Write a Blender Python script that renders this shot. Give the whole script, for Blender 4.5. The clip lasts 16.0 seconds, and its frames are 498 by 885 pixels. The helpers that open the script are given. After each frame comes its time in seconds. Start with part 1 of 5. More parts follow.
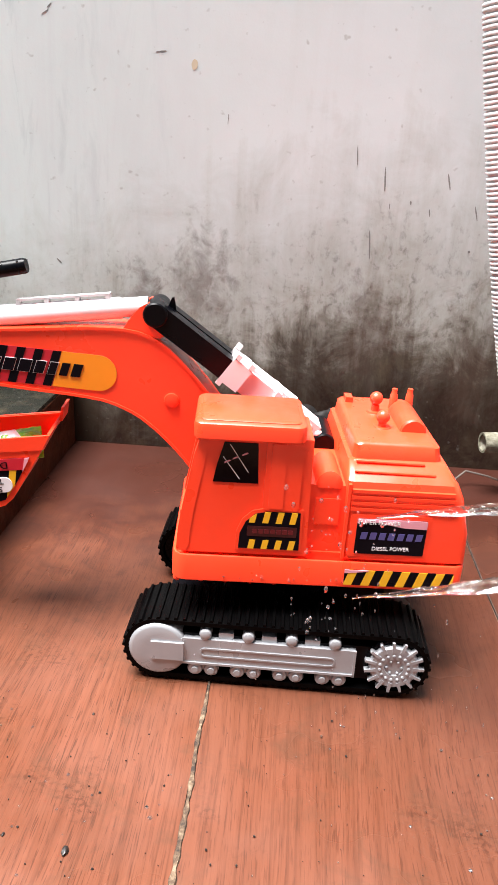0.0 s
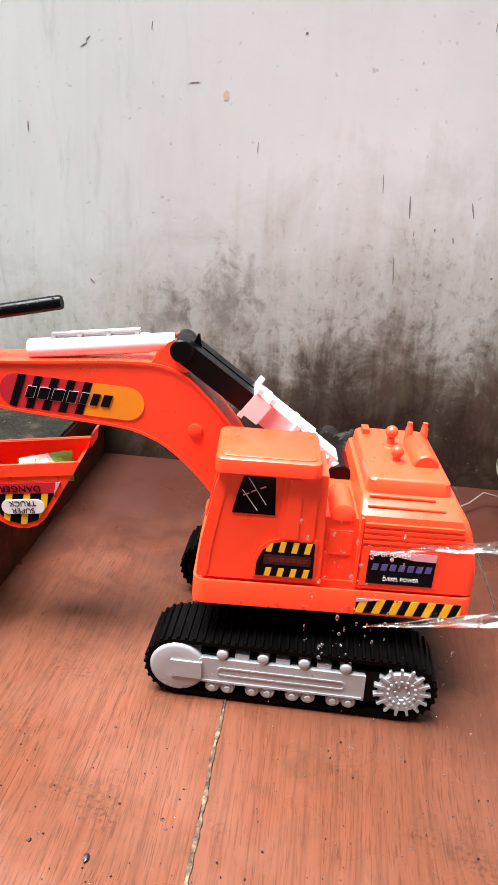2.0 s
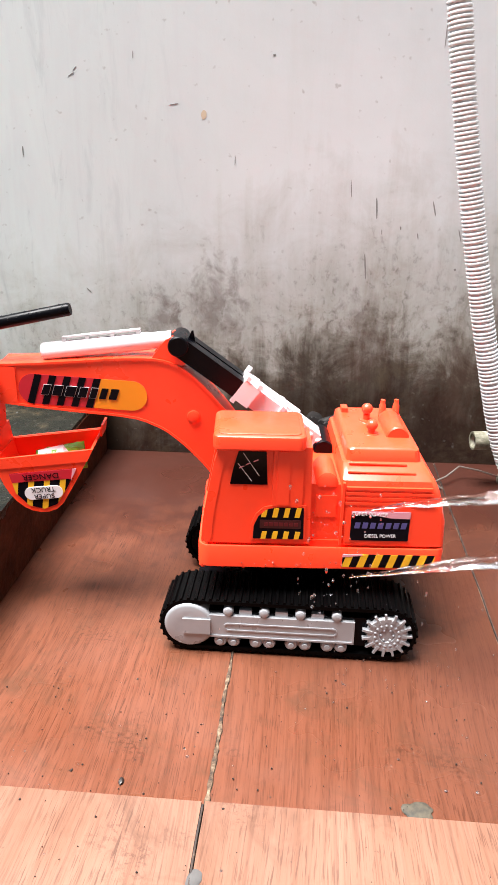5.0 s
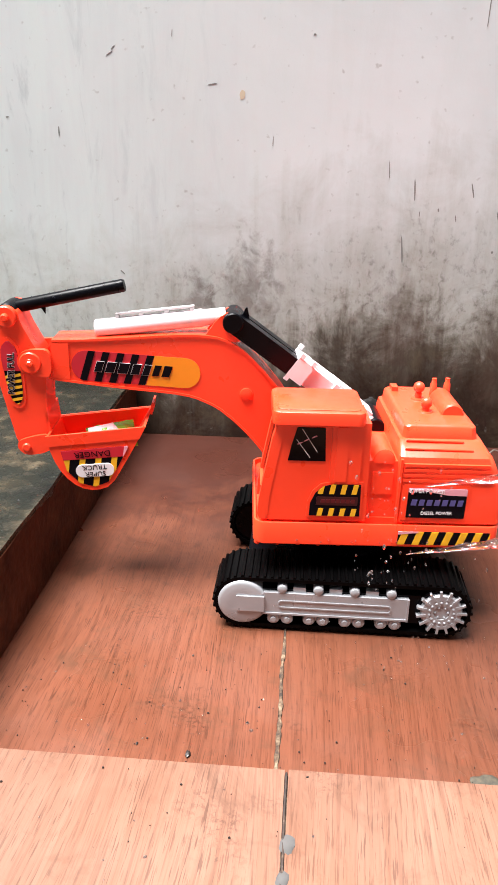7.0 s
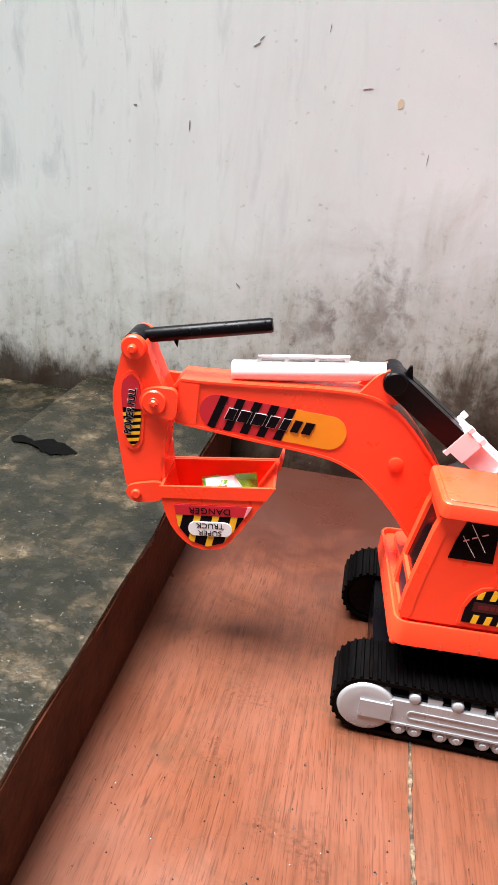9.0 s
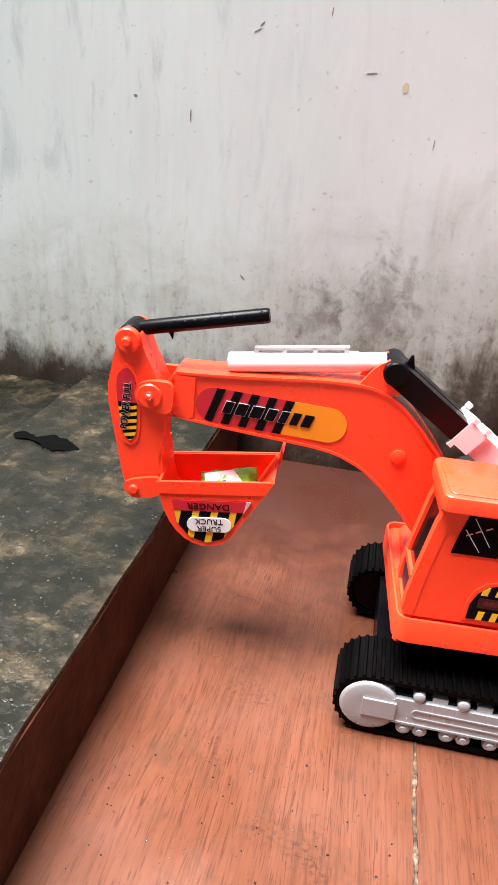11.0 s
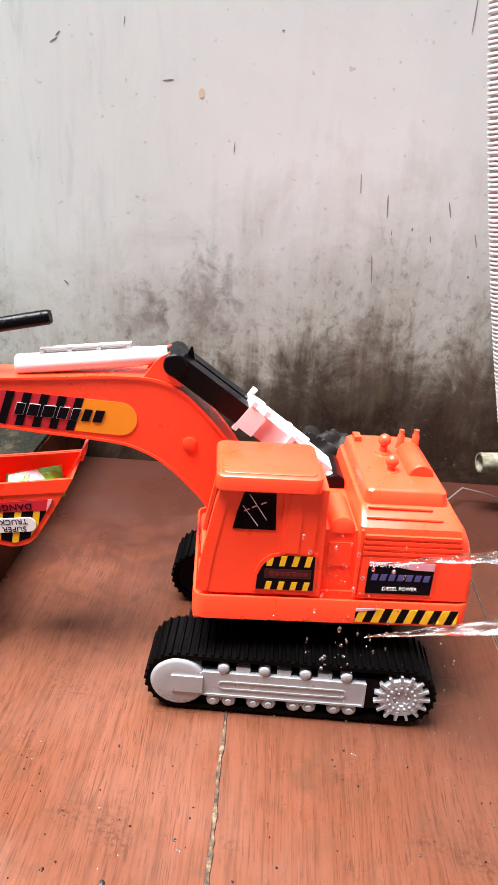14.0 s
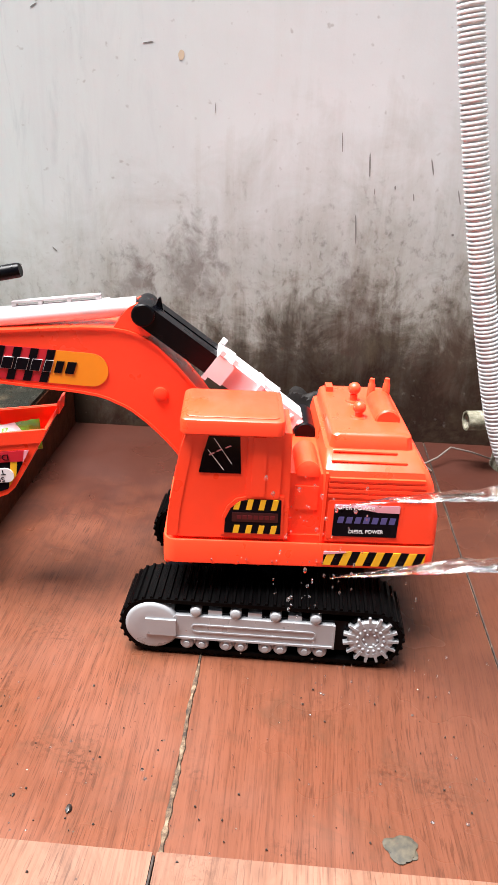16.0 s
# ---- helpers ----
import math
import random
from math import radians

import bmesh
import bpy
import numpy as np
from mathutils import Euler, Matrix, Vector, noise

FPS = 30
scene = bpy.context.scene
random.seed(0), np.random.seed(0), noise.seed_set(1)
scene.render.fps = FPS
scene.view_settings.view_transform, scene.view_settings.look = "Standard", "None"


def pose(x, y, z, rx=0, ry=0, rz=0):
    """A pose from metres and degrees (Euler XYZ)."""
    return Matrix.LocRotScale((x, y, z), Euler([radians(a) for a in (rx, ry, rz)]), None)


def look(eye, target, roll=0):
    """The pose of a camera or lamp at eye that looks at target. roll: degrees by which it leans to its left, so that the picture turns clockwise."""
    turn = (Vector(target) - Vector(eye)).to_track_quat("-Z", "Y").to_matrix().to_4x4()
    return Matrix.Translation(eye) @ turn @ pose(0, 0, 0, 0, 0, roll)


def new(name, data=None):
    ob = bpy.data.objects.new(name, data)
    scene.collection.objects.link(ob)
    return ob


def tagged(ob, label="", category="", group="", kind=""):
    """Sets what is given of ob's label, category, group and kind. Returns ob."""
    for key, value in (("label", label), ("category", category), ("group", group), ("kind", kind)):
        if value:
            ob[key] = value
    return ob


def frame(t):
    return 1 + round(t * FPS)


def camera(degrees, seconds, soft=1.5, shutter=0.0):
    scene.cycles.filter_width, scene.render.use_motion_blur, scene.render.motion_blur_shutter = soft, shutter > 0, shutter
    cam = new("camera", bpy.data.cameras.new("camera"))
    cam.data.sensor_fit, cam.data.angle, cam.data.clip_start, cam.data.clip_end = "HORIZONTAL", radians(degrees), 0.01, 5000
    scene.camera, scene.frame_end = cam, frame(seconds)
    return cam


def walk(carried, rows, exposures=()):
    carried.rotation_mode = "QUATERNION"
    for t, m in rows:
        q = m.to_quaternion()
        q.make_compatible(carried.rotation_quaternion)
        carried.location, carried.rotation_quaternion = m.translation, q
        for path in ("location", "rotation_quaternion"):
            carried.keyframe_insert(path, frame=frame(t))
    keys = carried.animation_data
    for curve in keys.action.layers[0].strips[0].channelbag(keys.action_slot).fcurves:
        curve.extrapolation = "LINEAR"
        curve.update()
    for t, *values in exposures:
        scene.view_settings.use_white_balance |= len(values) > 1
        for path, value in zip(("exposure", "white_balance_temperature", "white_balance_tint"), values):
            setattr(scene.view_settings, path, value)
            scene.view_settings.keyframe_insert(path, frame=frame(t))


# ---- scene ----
cam = camera(37.7, 16.0, soft=1.5)
PATH = [
    (0, (0.027, -0.052, 0.444), (-0.081, 1.801, -0.301), 2.7),
    (0.5, (0.008, -0.057, 0.487), (-0.101, 1.829, -0.17), 3.6),
    (1, (0.013, -0.056, 0.471), (-0.133, 1.835, -0.166), 4.1),
    (1.5, (0.026, -0.059, 0.474), (-0.130, 1.799, -0.25), 3.3),
    (2, (0.034, -0.069, 0.486), (-0.149, 1.773, -0.273), 3.1),
    (2.5, (0.056, -0.092, 0.493), (-0.082, 1.761, -0.247), 2.8),
    (3, (0.084, -0.131, 0.499), (-0.059, 1.738, -0.196), -0.3),
    (3.5, (0.068, -0.141, 0.516), (-0.025, 1.728, -0.19), 2.2),
    (4, (0.062, -0.158, 0.504), (-0.072, 1.696, -0.235), 0.3),
    (4.2, (0.053, -0.16, 0.5), (-0.100, 1.693, -0.237), 0.2),
    (6.3, (0.033, -0.171, 0.499), (-0.134, 1.664, -0.279), 0.2),
    (6.5, (0.023, -0.179, 0.479), (-0.129, 1.669, -0.269), -0.5),
    (7, (-0.015, -0.172, 0.483), (-0.171, 1.668, -0.284), 0.5),
    (7.5, (-0.065, -0.091, 0.489), (-0.246, 1.738, -0.3), 3.0),
    (8, (-0.105, -0.086, 0.502), (-0.323, 1.733, -0.299), 4.1),
    (8.5, (-0.125, -0.067, 0.502), (-0.369, 1.747, -0.304), 5.1),
    (8.7, (-0.129, -0.062, 0.507), (-0.383, 1.752, -0.295), 5.5),
    (10.8, (-0.113, -0.041, 0.501), (-0.421, 1.75, -0.335), 5.3),
    (11, (-0.112, -0.04, 0.501), (-0.424, 1.757, -0.321), 4.6),
    (11.5, (-0.116, -0.044, 0.503), (-0.408, 1.758, -0.314), 4.6),
    (12, (-0.125, -0.044, 0.504), (-0.372, 1.769, -0.302), 5.5),
    (12.5, (-0.108, -0.036, 0.501), (-0.364, 1.778, -0.303), 4.9),
    (13, (-0.076, -0.043, 0.512), (-0.260, 1.77, -0.311), 4.1),
    (13.5, (-0.038, -0.047, 0.524), (-0.168, 1.766, -0.309), 3.5),
    (14, (-0.003, -0.058, 0.509), (-0.068, 1.775, -0.289), 3.2),
    (14.5, (0.027, -0.103, 0.522), (-0.057, 1.728, -0.276), 1.2),
    (15, (0.024, -0.155, 0.512), (-0.071, 1.673, -0.294), 0.7),
    (15.5, (0.016, -0.159, 0.517), (-0.081, 1.676, -0.273), 1.2),
    (16, (0.048, -0.08, 0.484), (-0.071, 1.733, -0.353), 1.7),
]
walk(cam, [(t, look(eye, target, roll)) for t, eye, target, roll in PATH])

# ---- light ----
world = bpy.data.worlds.new("sky")
scene.world = world
world.use_nodes = True
wn = world.node_tree
sky = wn.nodes.new("ShaderNodeTexSky")
sky.sky_type, sky.sun_disc = "NISHITA", False
sky.sun_elevation, sky.sun_rotation = radians(74), radians(255)
sky.air_density, sky.dust_density = 1.0, 4.0
wn.links.new(sky.outputs[0], wn.nodes["Background"].inputs[0])
wn.nodes["Background"].inputs[1].default_value = 0.033
sun_data = bpy.data.lights.new("sun", "SUN")
sun_data.energy, sun_data.angle, sun_data.color = 5.0, radians(35), (1.0, 0.99, 0.98)
sun = new("sun", sun_data)
sun.matrix_world = look((-0.82, 0.38, 3.0), (0, 0.6, 0))
scene.view_settings.exposure = 2.10


# ---- materials ----
def material(name, color=(0.5, 0.5, 0.5), rough=0.5, metal=0.0):
    m = bpy.data.materials.new(name)
    m.use_nodes = True
    b = m.node_tree.nodes["Principled BSDF"]
    b.inputs["Base Color"].default_value = (*color, 1)
    b.inputs["Roughness"].default_value = rough
    b.inputs["Metallic"].default_value = metal
    return m


def node(m, kind, **values):
    n = m.node_tree.nodes.new(kind)
    for k, v in values.items():
        n.inputs[k.replace("_", " ")].default_value = v
    return n


def link(m, a, b):
    m.node_tree.links.new(a, b)


def shader(m):
    return m.node_tree.nodes["Principled BSDF"]


def place(m, scale=(1, 1, 1), rot=(0, 0, 0), kind="Object"):
    """Coordinates of a surface, stretched and turned."""
    tc = node(m, "ShaderNodeTexCoord")
    mp = node(m, "ShaderNodeMapping", Scale=scale, Rotation=rot)
    link(m, tc.outputs[kind], mp.inputs["Vector"])
    return mp.outputs[0]


def noise_tex(m, where, scale, detail=4.0, rough=0.55, distort=0.0):
    n = node(m, "ShaderNodeTexNoise", Scale=scale, Detail=detail, Roughness=rough, Distortion=distort)
    link(m, where, n.inputs["Vector"])
    return n.outputs["Fac"]


def ramp(m, fac, stops):
    r = m.node_tree.nodes.new("ShaderNodeValToRGB")
    e = r.color_ramp.elements
    while len(e) < len(stops):
        e.new(0.5)
    for el, (p, c) in zip(e, stops):
        el.position = p
        el.color = (*c, 1) if isinstance(c, tuple) else (c, c, c, 1)
    link(m, fac, r.inputs[0])
    return r.outputs[0]


def mix(m, fac, a, b, mode="MIX"):
    n = m.node_tree.nodes.new("ShaderNodeMix")
    n.data_type, n.blend_type = "RGBA", mode
    for v, i in ((fac, 0), (a, 6), (b, 7)):
        if hasattr(v, "is_output"):
            link(m, v, n.inputs[i])
        elif i == 0:
            n.inputs[i].default_value = v
        else:
            n.inputs[i].default_value = (*v, 1)
    return n.outputs[2]


def maths(m, op, a, b):
    n = m.node_tree.nodes.new("ShaderNodeMath")
    n.operation = op
    for v, i in ((a, 0), (b, 1)):
        if hasattr(v, "is_output"):
            link(m, v, n.inputs[i])
        else:
            n.inputs[i].default_value = v
    return n.outputs[0]


def bump(m, height, strength=0.3, distance=0.001):
    n = node(m, "ShaderNodeBump", Strength=strength, Distance=distance)
    link(m, height, n.inputs["Height"])
    link(m, n.outputs[0], shader(m).inputs["Normal"])


def plastic(name, color, rough=0.35, dirt=0.12, sss=0.0):
    """Moulded plastic with faint scuffs and dust."""
    m = material(name, color, rough)
    w = place(m)
    n1, n2 = noise_tex(m, w, 35, 3), noise_tex(m, w, 420, 2)
    dark = tuple(c * 0.72 for c in color)
    link(m, mix(m, maths(m, "MULTIPLY", ramp(m, n1, [(0.35, 0.0), (0.75, 1.0)]), dirt * 3), color, dark), shader(m).inputs["Base Color"])
    link(m, ramp(m, n1, [(0.3, rough * 0.75), (0.7, min(1, rough * 1.35))]), shader(m).inputs["Roughness"])
    bump(m, n2, 0.12, 0.0004)
    if sss:
        shader(m).inputs["Subsurface Weight"].default_value = sss
        shader(m).inputs["Subsurface Radius"].default_value = (0.006, 0.003, 0.001)
        shader(m).inputs["Subsurface Scale"].default_value = 0.6
    return m


ORANGE = plastic("orange_plastic", (0.95, 0.052, 0.016), 0.33, 0.05)
WHITE = plastic("white_plastic", (0.66, 0.62, 0.64), 0.35, 0.06)
BLACK = plastic("black_plastic", (0.0018, 0.0018, 0.0028), 0.3, 0.1)
RUBBER = plastic("track_rubber", (0.0009, 0.0008, 0.0009), 0.40, 0.1)
SILVER = plastic("silver_plastic", (0.36, 0.365, 0.385), 0.32, 0.16)
shader(SILVER).inputs["Metallic"].default_value = 0.35
shader(ORANGE).inputs["Coat Weight"].default_value = 0.2
shader(ORANGE).inputs["Coat Roughness"].default_value = 0.22
INK = plastic("sticker_black", (0.004, 0.003, 0.005), 0.34, 0.05)
for _m, _s in ((RUBBER, 0.05), (BLACK, 0.09), (INK, 0.07)):
    shader(_m).inputs["Specular IOR Level"].default_value = _s
YELLOW = plastic("sticker_yellow", (0.78, 0.40, 0.015), 0.35, 0.08)
AMBER = plastic("sticker_amber", (0.83, 0.25, 0.010), 0.35, 0.08)
CRIMSON = plastic("sticker_red", (0.50, 0.014, 0.028), 0.35, 0.08)
DARK_RED = plastic("sticker_dark_red", (0.10, 0.006, 0.010), 0.35, 0.08)
MAROON = plastic("sticker_maroon", (0.035, 0.003, 0.005), 0.35, 0.08)
PAPER = plastic("sticker_white", (0.75, 0.70, 0.72), 0.45, 0.1)
PINK = plastic("sticker_pink", (0.72, 0.30, 0.36), 0.45, 0.15)
BLUE = plastic("sticker_blue", (0.075, 0.065, 0.20), 0.35, 0.05)
PURPLE = plastic("sticker_purple", (0.012, 0.004, 0.014), 0.5, 0.2)
GREEN = plastic("packet_green", (0.18, 0.50, 0.03), 0.25, 0.1)
HOSE = plastic("hose_plastic", (0.66, 0.69, 0.695), 0.45, 0.10)
WIRE = material("wire", (0.22, 0.19, 0.17), 0.4, 0.6)
CLOTH = plastic("dark_rag", (0.012, 0.0100, 0.0095), 0.6, 0.2)
shader(CLOTH).inputs["Specular IOR Level"].default_value = 0.2
LEDGE_STAIN = plastic("dark_ledge_stain", (0.0014, 0.0016, 0.0015), 0.5, 0.3)
shader(LEDGE_STAIN).inputs["Specular IOR Level"].default_value = 0.02
PEBBLE = material("dark_pebble", (0.015, 0.012, 0.011), 0.42)

# window film, dark and glossy
FILM = material("window_film", (0.0030, 0.0014, 0.0022), 0.16)
shader(FILM).inputs["Specular IOR Level"].default_value = 0.14


def wood_tile(name, c1, c2, wet):
    """Terracotta tile with a printed wood grain along y, wet in patches."""
    m = material(name)
    w = place(m)
    info = node(m, "ShaderNodeObjectInfo")
    shift = node(m, "ShaderNodeVectorMath")
    shift.operation = "MULTIPLY_ADD"
    link(m, info.outputs["Random"], shift.inputs[0])
    shift.inputs[1].default_value = (7.3, 3.1, 0.0)
    link(m, w, shift.inputs[2])
    bend = node(m, "ShaderNodeMapping", Scale=(0.55, 0.16, 1.0))
    link(m, shift.outputs[0], bend.inputs["Vector"])
    sway = noise_tex(m, bend.outputs[0], 9, 2, 0.5)
    bent = node(m, "ShaderNodeVectorMath")
    bent.operation = "MULTIPLY_ADD"
    link(m, sway, bent.inputs[0])
    bent.inputs[1].default_value = (0.075, 0.0, 0.0)
    link(m, shift.outputs[0], bent.inputs[2])
    grain = node(m, "ShaderNodeMapping", Scale=(1.0, 0.022, 1.0))
    link(m, bent.outputs[0], grain.inputs["Vector"])
    pores = node(m, "ShaderNodeMapping", Scale=(1.0, 0.050, 1.0), Rotation=(0, 0, 0.02))
    link(m, bent.outputs[0], pores.inputs["Vector"])
    g1 = noise_tex(m, grain.outputs[0], 95, 6, 0.66, 0.25)
    g2 = noise_tex(m, pores.outputs[0], 760, 3, 0.55, 0.12)
    g3 = noise_tex(m, grain.outputs[0], 330, 3, 0.6, 0.1)
    big = noise_tex(m, shift.outputs[0], 7, 4, 0.6, 0.5)
    stain = noise_tex(m, w, 16, 5, 0.7, 0.8)
    dots = noise_tex(m, w, 160, 2, 0.6)
    base = mix(m, ramp(m, g1, [(0.28, 0.0), (0.70, 1.0)]), c1, c2)
    # fine fibres and short dark pores, thicker in some bands of the grain than in others
    base = mix(m, ramp(m, g3, [(0.35, 0.40), (0.50, 0.0)]), base, tuple(c * 0.42 for c in c1))
    thick = ramp(m, noise_tex(m, grain.outputs[0], 30, 3, 0.6, 0.6), [(0.36, 0.45), (0.60, 1.0)])
    streak = maths(m, "MULTIPLY", ramp(m, g2, [(0.38, 1.0), (0.45, 0.0)]), thick)
    base = mix(m, maths(m, "MULTIPLY", streak, 0.62), base, tuple(c * 0.26 for c in c1))
    base = mix(m, ramp(m, big, [(0.38, 0.0), (0.66, 0.45)]), base, tuple(c * 0.70 for c in c1))
    base = mix(m, ramp(m, stain, [(0.52, 0.0), (0.72, 0.60)]), base, (0.052, 0.026, 0.015))
    base = mix(m, ramp(m, dots, [(0.73, 0.0), (0.77, 0.5)]), base, (0.045, 0.026, 0.018))
    # patches of ingrained dirt
    mott = maths(m, "MULTIPLY", ramp(m, noise_tex(m, w, 210, 4, 0.7), [(0.50, 0.0), (0.60, 1.0)]), ramp(m, noise_tex(m, w, 11, 3, 0.6), [(0.54, 0.0), (0.68, 0.6)]))
    base = mix(m, mott, base, tuple(c * 0.35 for c in c1))
    # old grime along the wall foot, with the shade there painted in as well
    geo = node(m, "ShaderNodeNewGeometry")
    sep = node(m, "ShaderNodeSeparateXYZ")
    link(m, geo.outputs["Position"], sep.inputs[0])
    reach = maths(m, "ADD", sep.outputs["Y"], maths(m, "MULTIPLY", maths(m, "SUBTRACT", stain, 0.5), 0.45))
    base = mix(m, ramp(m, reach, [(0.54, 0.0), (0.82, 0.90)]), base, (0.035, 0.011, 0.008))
    # soaked patch where the jets fall, with shade right of the toy painted in
    patch_at = node(m, "ShaderNodeVectorMath")
    patch_at.operation = "DISTANCE"
    link(m, geo.outputs["Position"], patch_at.inputs[0])
    patch_at.inputs[1].default_value = (0.40, 0.54, 0.0)
    wet_shade = maths(m, "ADD", patch_at.outputs["Value"], maths(m, "MULTIPLY", maths(m, "SUBTRACT", big, 0.5), 0.35))
    wet_shade = ramp(m, wet_shade, [(0.14, 0.72), (0.44, 0.0)])
    base = mix(m, wet_shade, base, (0.040, 0.014, 0.009))
    link(m, base, shader(m).inputs["Base Color"])
    damp = noise_tex(m, w, 9, 3, 0.5, 0.3)
    link(m, mix(m, wet_shade, ramp(m, damp, [(0.35, wet), (0.62, wet + 0.24)]), (0.12, 0.12, 0.12)), shader(m).inputs["Roughness"])
    shader(m).inputs["Specular IOR Level"].default_value = 0.24
    bump(m, g2, 0.12, 0.0004)
    return m


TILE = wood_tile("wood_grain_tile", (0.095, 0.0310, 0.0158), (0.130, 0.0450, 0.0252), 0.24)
STEP_TILE = wood_tile("pale_wood_tile", (0.146, 0.066, 0.041), (0.190, 0.097, 0.067), 0.32)

# grout
GROUT = material("grout", (0.12, 0.09, 0.07), 0.8)
_w = place(GROUT)
link(GROUT, ramp(GROUT, noise_tex(GROUT, _w, 90, 5, 0.7), [(0.38, (0.030, 0.016, 0.010)), (0.50, (0.12, 0.075, 0.048)), (0.62, (0.17, 0.13, 0.092))]), shader(GROUT).inputs["Base Color"])

# painted wall: pale grey plaster, brush-washed, with mould rising from the floor
WALL = material("stained_plaster", (0.6, 0.6, 0.6), 0.72)
_w = place(WALL)
_sep = node(WALL, "ShaderNodeSeparateXYZ")
link(WALL, _w, _sep.inputs[0])
_z = _sep.outputs["Z"]
_x = _sep.outputs["X"]
_cloud = noise_tex(WALL, _w, 3.2, 5, 0.6, 0.6)
_streak = noise_tex(WALL, place(WALL, (1, 1, 0.10)), 26, 5, 0.65, 0.5)
_blot = noise_tex(WALL, _w, 13, 6, 0.72, 0.7)
_fine = noise_tex(WALL, _w, 300, 3, 0.6)
_paint = mix(WALL, ramp(WALL, _cloud, [(0.3, 0.0), (0.7, 1.0)]), (0.528, 0.555, 0.562), (0.612, 0.634, 0.644))
# bluish green wash towards the far end
_wash = ramp(WALL, maths(WALL, "SUBTRACT", 0.5, _x), [(0.42, 0.0), (0.92, 1.0)])
_paint = mix(WALL, maths(WALL, "MULTIPLY", _wash, ramp(WALL, _streak, [(0.3, 0.25), (0.75, 0.85)])), _paint, (0.655, 0.735, 0.705))
_smear = noise_tex(WALL, place(WALL, (1, 1, 0.22)), 30, 6, 0.7, 0.6)
_paint = mix(WALL, maths(WALL, "MULTIPLY", maths(WALL, "MULTIPLY", _wash, _wash), ramp(WALL, _smear, [(0.54, 0.0), (0.68, 0.42)])), _paint, (0.33, 0.38, 0.40))
_paint = mix(WALL, maths(WALL, "MULTIPLY", ramp(WALL, _streak, [(0.52, 0.0), (0.8, 1.0)]), 0.13), _paint, (0.42, 0.39, 0.35))
# height above the floor, broken up by the noises; less mould at the far end
_h = maths(WALL, "ADD", maths(WALL, "ADD", _z, maths(WALL, "MULTIPLY", _wash, 0.12)), maths(WALL, "MULTIPLY", maths(WALL, "SUBTRACT", _blot, 0.5), -0.30))
_h = maths(WALL, "ADD", _h, maths(WALL, "MULTIPLY", maths(WALL, "SUBTRACT", _streak, 0.5), -0.22))
_paint = mix(WALL, ramp(WALL, _h, [(0.05, 0.96), (0.17, 0.78), (0.30, 0.40), (0.48, 0.0)]), _paint, (0.230, 0.200, 0.142))
# mould: grainy blots that thin out upwards, with drips below them
_mould = noise_tex(WALL, place(WALL, (1, 1, 0.55)), 15, 9, 0.78, 0.35)
_rise = maths(WALL, "SUBTRACT", maths(WALL, "SUBTRACT", 0.5, maths(WALL, "MULTIPLY", _z, 0.62)), maths(WALL, "MULTIPLY", _wash, 0.07))
_level = maths(WALL, "ADD", _mould, maths(WALL, "ADD", _rise, -0.435))
_paint = mix(WALL, ramp(WALL, _level, [(0.50, 0.0), (0.62, 0.50), (0.80, 0.82)]), _paint, (0.060, 0.046, 0.031))
_brown = noise_tex(WALL, place(WALL, (1, 1, 0.7), (0.3, 0.2, 0.1)), 11, 9, 0.80, 0.5)
_level2 = maths(WALL, "ADD", _brown, maths(WALL, "ADD", _rise, -0.365))
_paint = mix(WALL, ramp(WALL, _level2, [(0.54, 0.0), (0.70, 0.66)]), _paint, (0.095, 0.052, 0.033))
_drip = maths(WALL, "MULTIPLY", ramp(WALL, noise_tex(WALL, place(WALL, (1, 1, 0.10)), 52, 5, 0.65, 0.5), [(0.52, 0.0), (0.72, 1.0)]), ramp(WALL, _h, [(0.12, 0.42), (0.40, 0.0)]))
_paint = mix(WALL, _drip, _paint, (0.075, 0.055, 0.040))
_paint = mix(WALL, ramp(WALL, _h, [(0.07, 1.0), (0.15, 0.80), (0.24, 0.0)]), _paint, (0.026, 0.013, 0.009))
_spots = maths(WALL, "MULTIPLY", ramp(WALL, noise_tex(WALL, place(WALL, (1, 1, 0.75)), 88, 4, 0.65, 0.3), [(0.54, 0.0), (0.72, 1.0)]), ramp(WALL, _h, [(0.10, 0.85), (0.24, 0.60), (0.42, 0.0)]))
_paint = mix(WALL, _spots, _paint, (0.045, 0.030, 0.022))
# clumps of soft dark mould
_clump = noise_tex(WALL, place(WALL, (1, 1, 0.8), (0.1, 0.4, 0.2)), 30, 7, 0.68, 0.4)
_where = ramp(WALL, noise_tex(WALL, _w, 8, 3, 0.6, 0.3), [(0.40, 0.25), (0.62, 1.0)])
_paint = mix(WALL, maths(WALL, "MULTIPLY", maths(WALL, "MULTIPLY", ramp(WALL, _clump, [(0.44, 0.0), (0.72, 0.58)]), _where), ramp(WALL, _h, [(0.13, 1.0), (0.25, 0.70), (0.38, 0.0)])), _paint, (0.118, 0.088, 0.054))
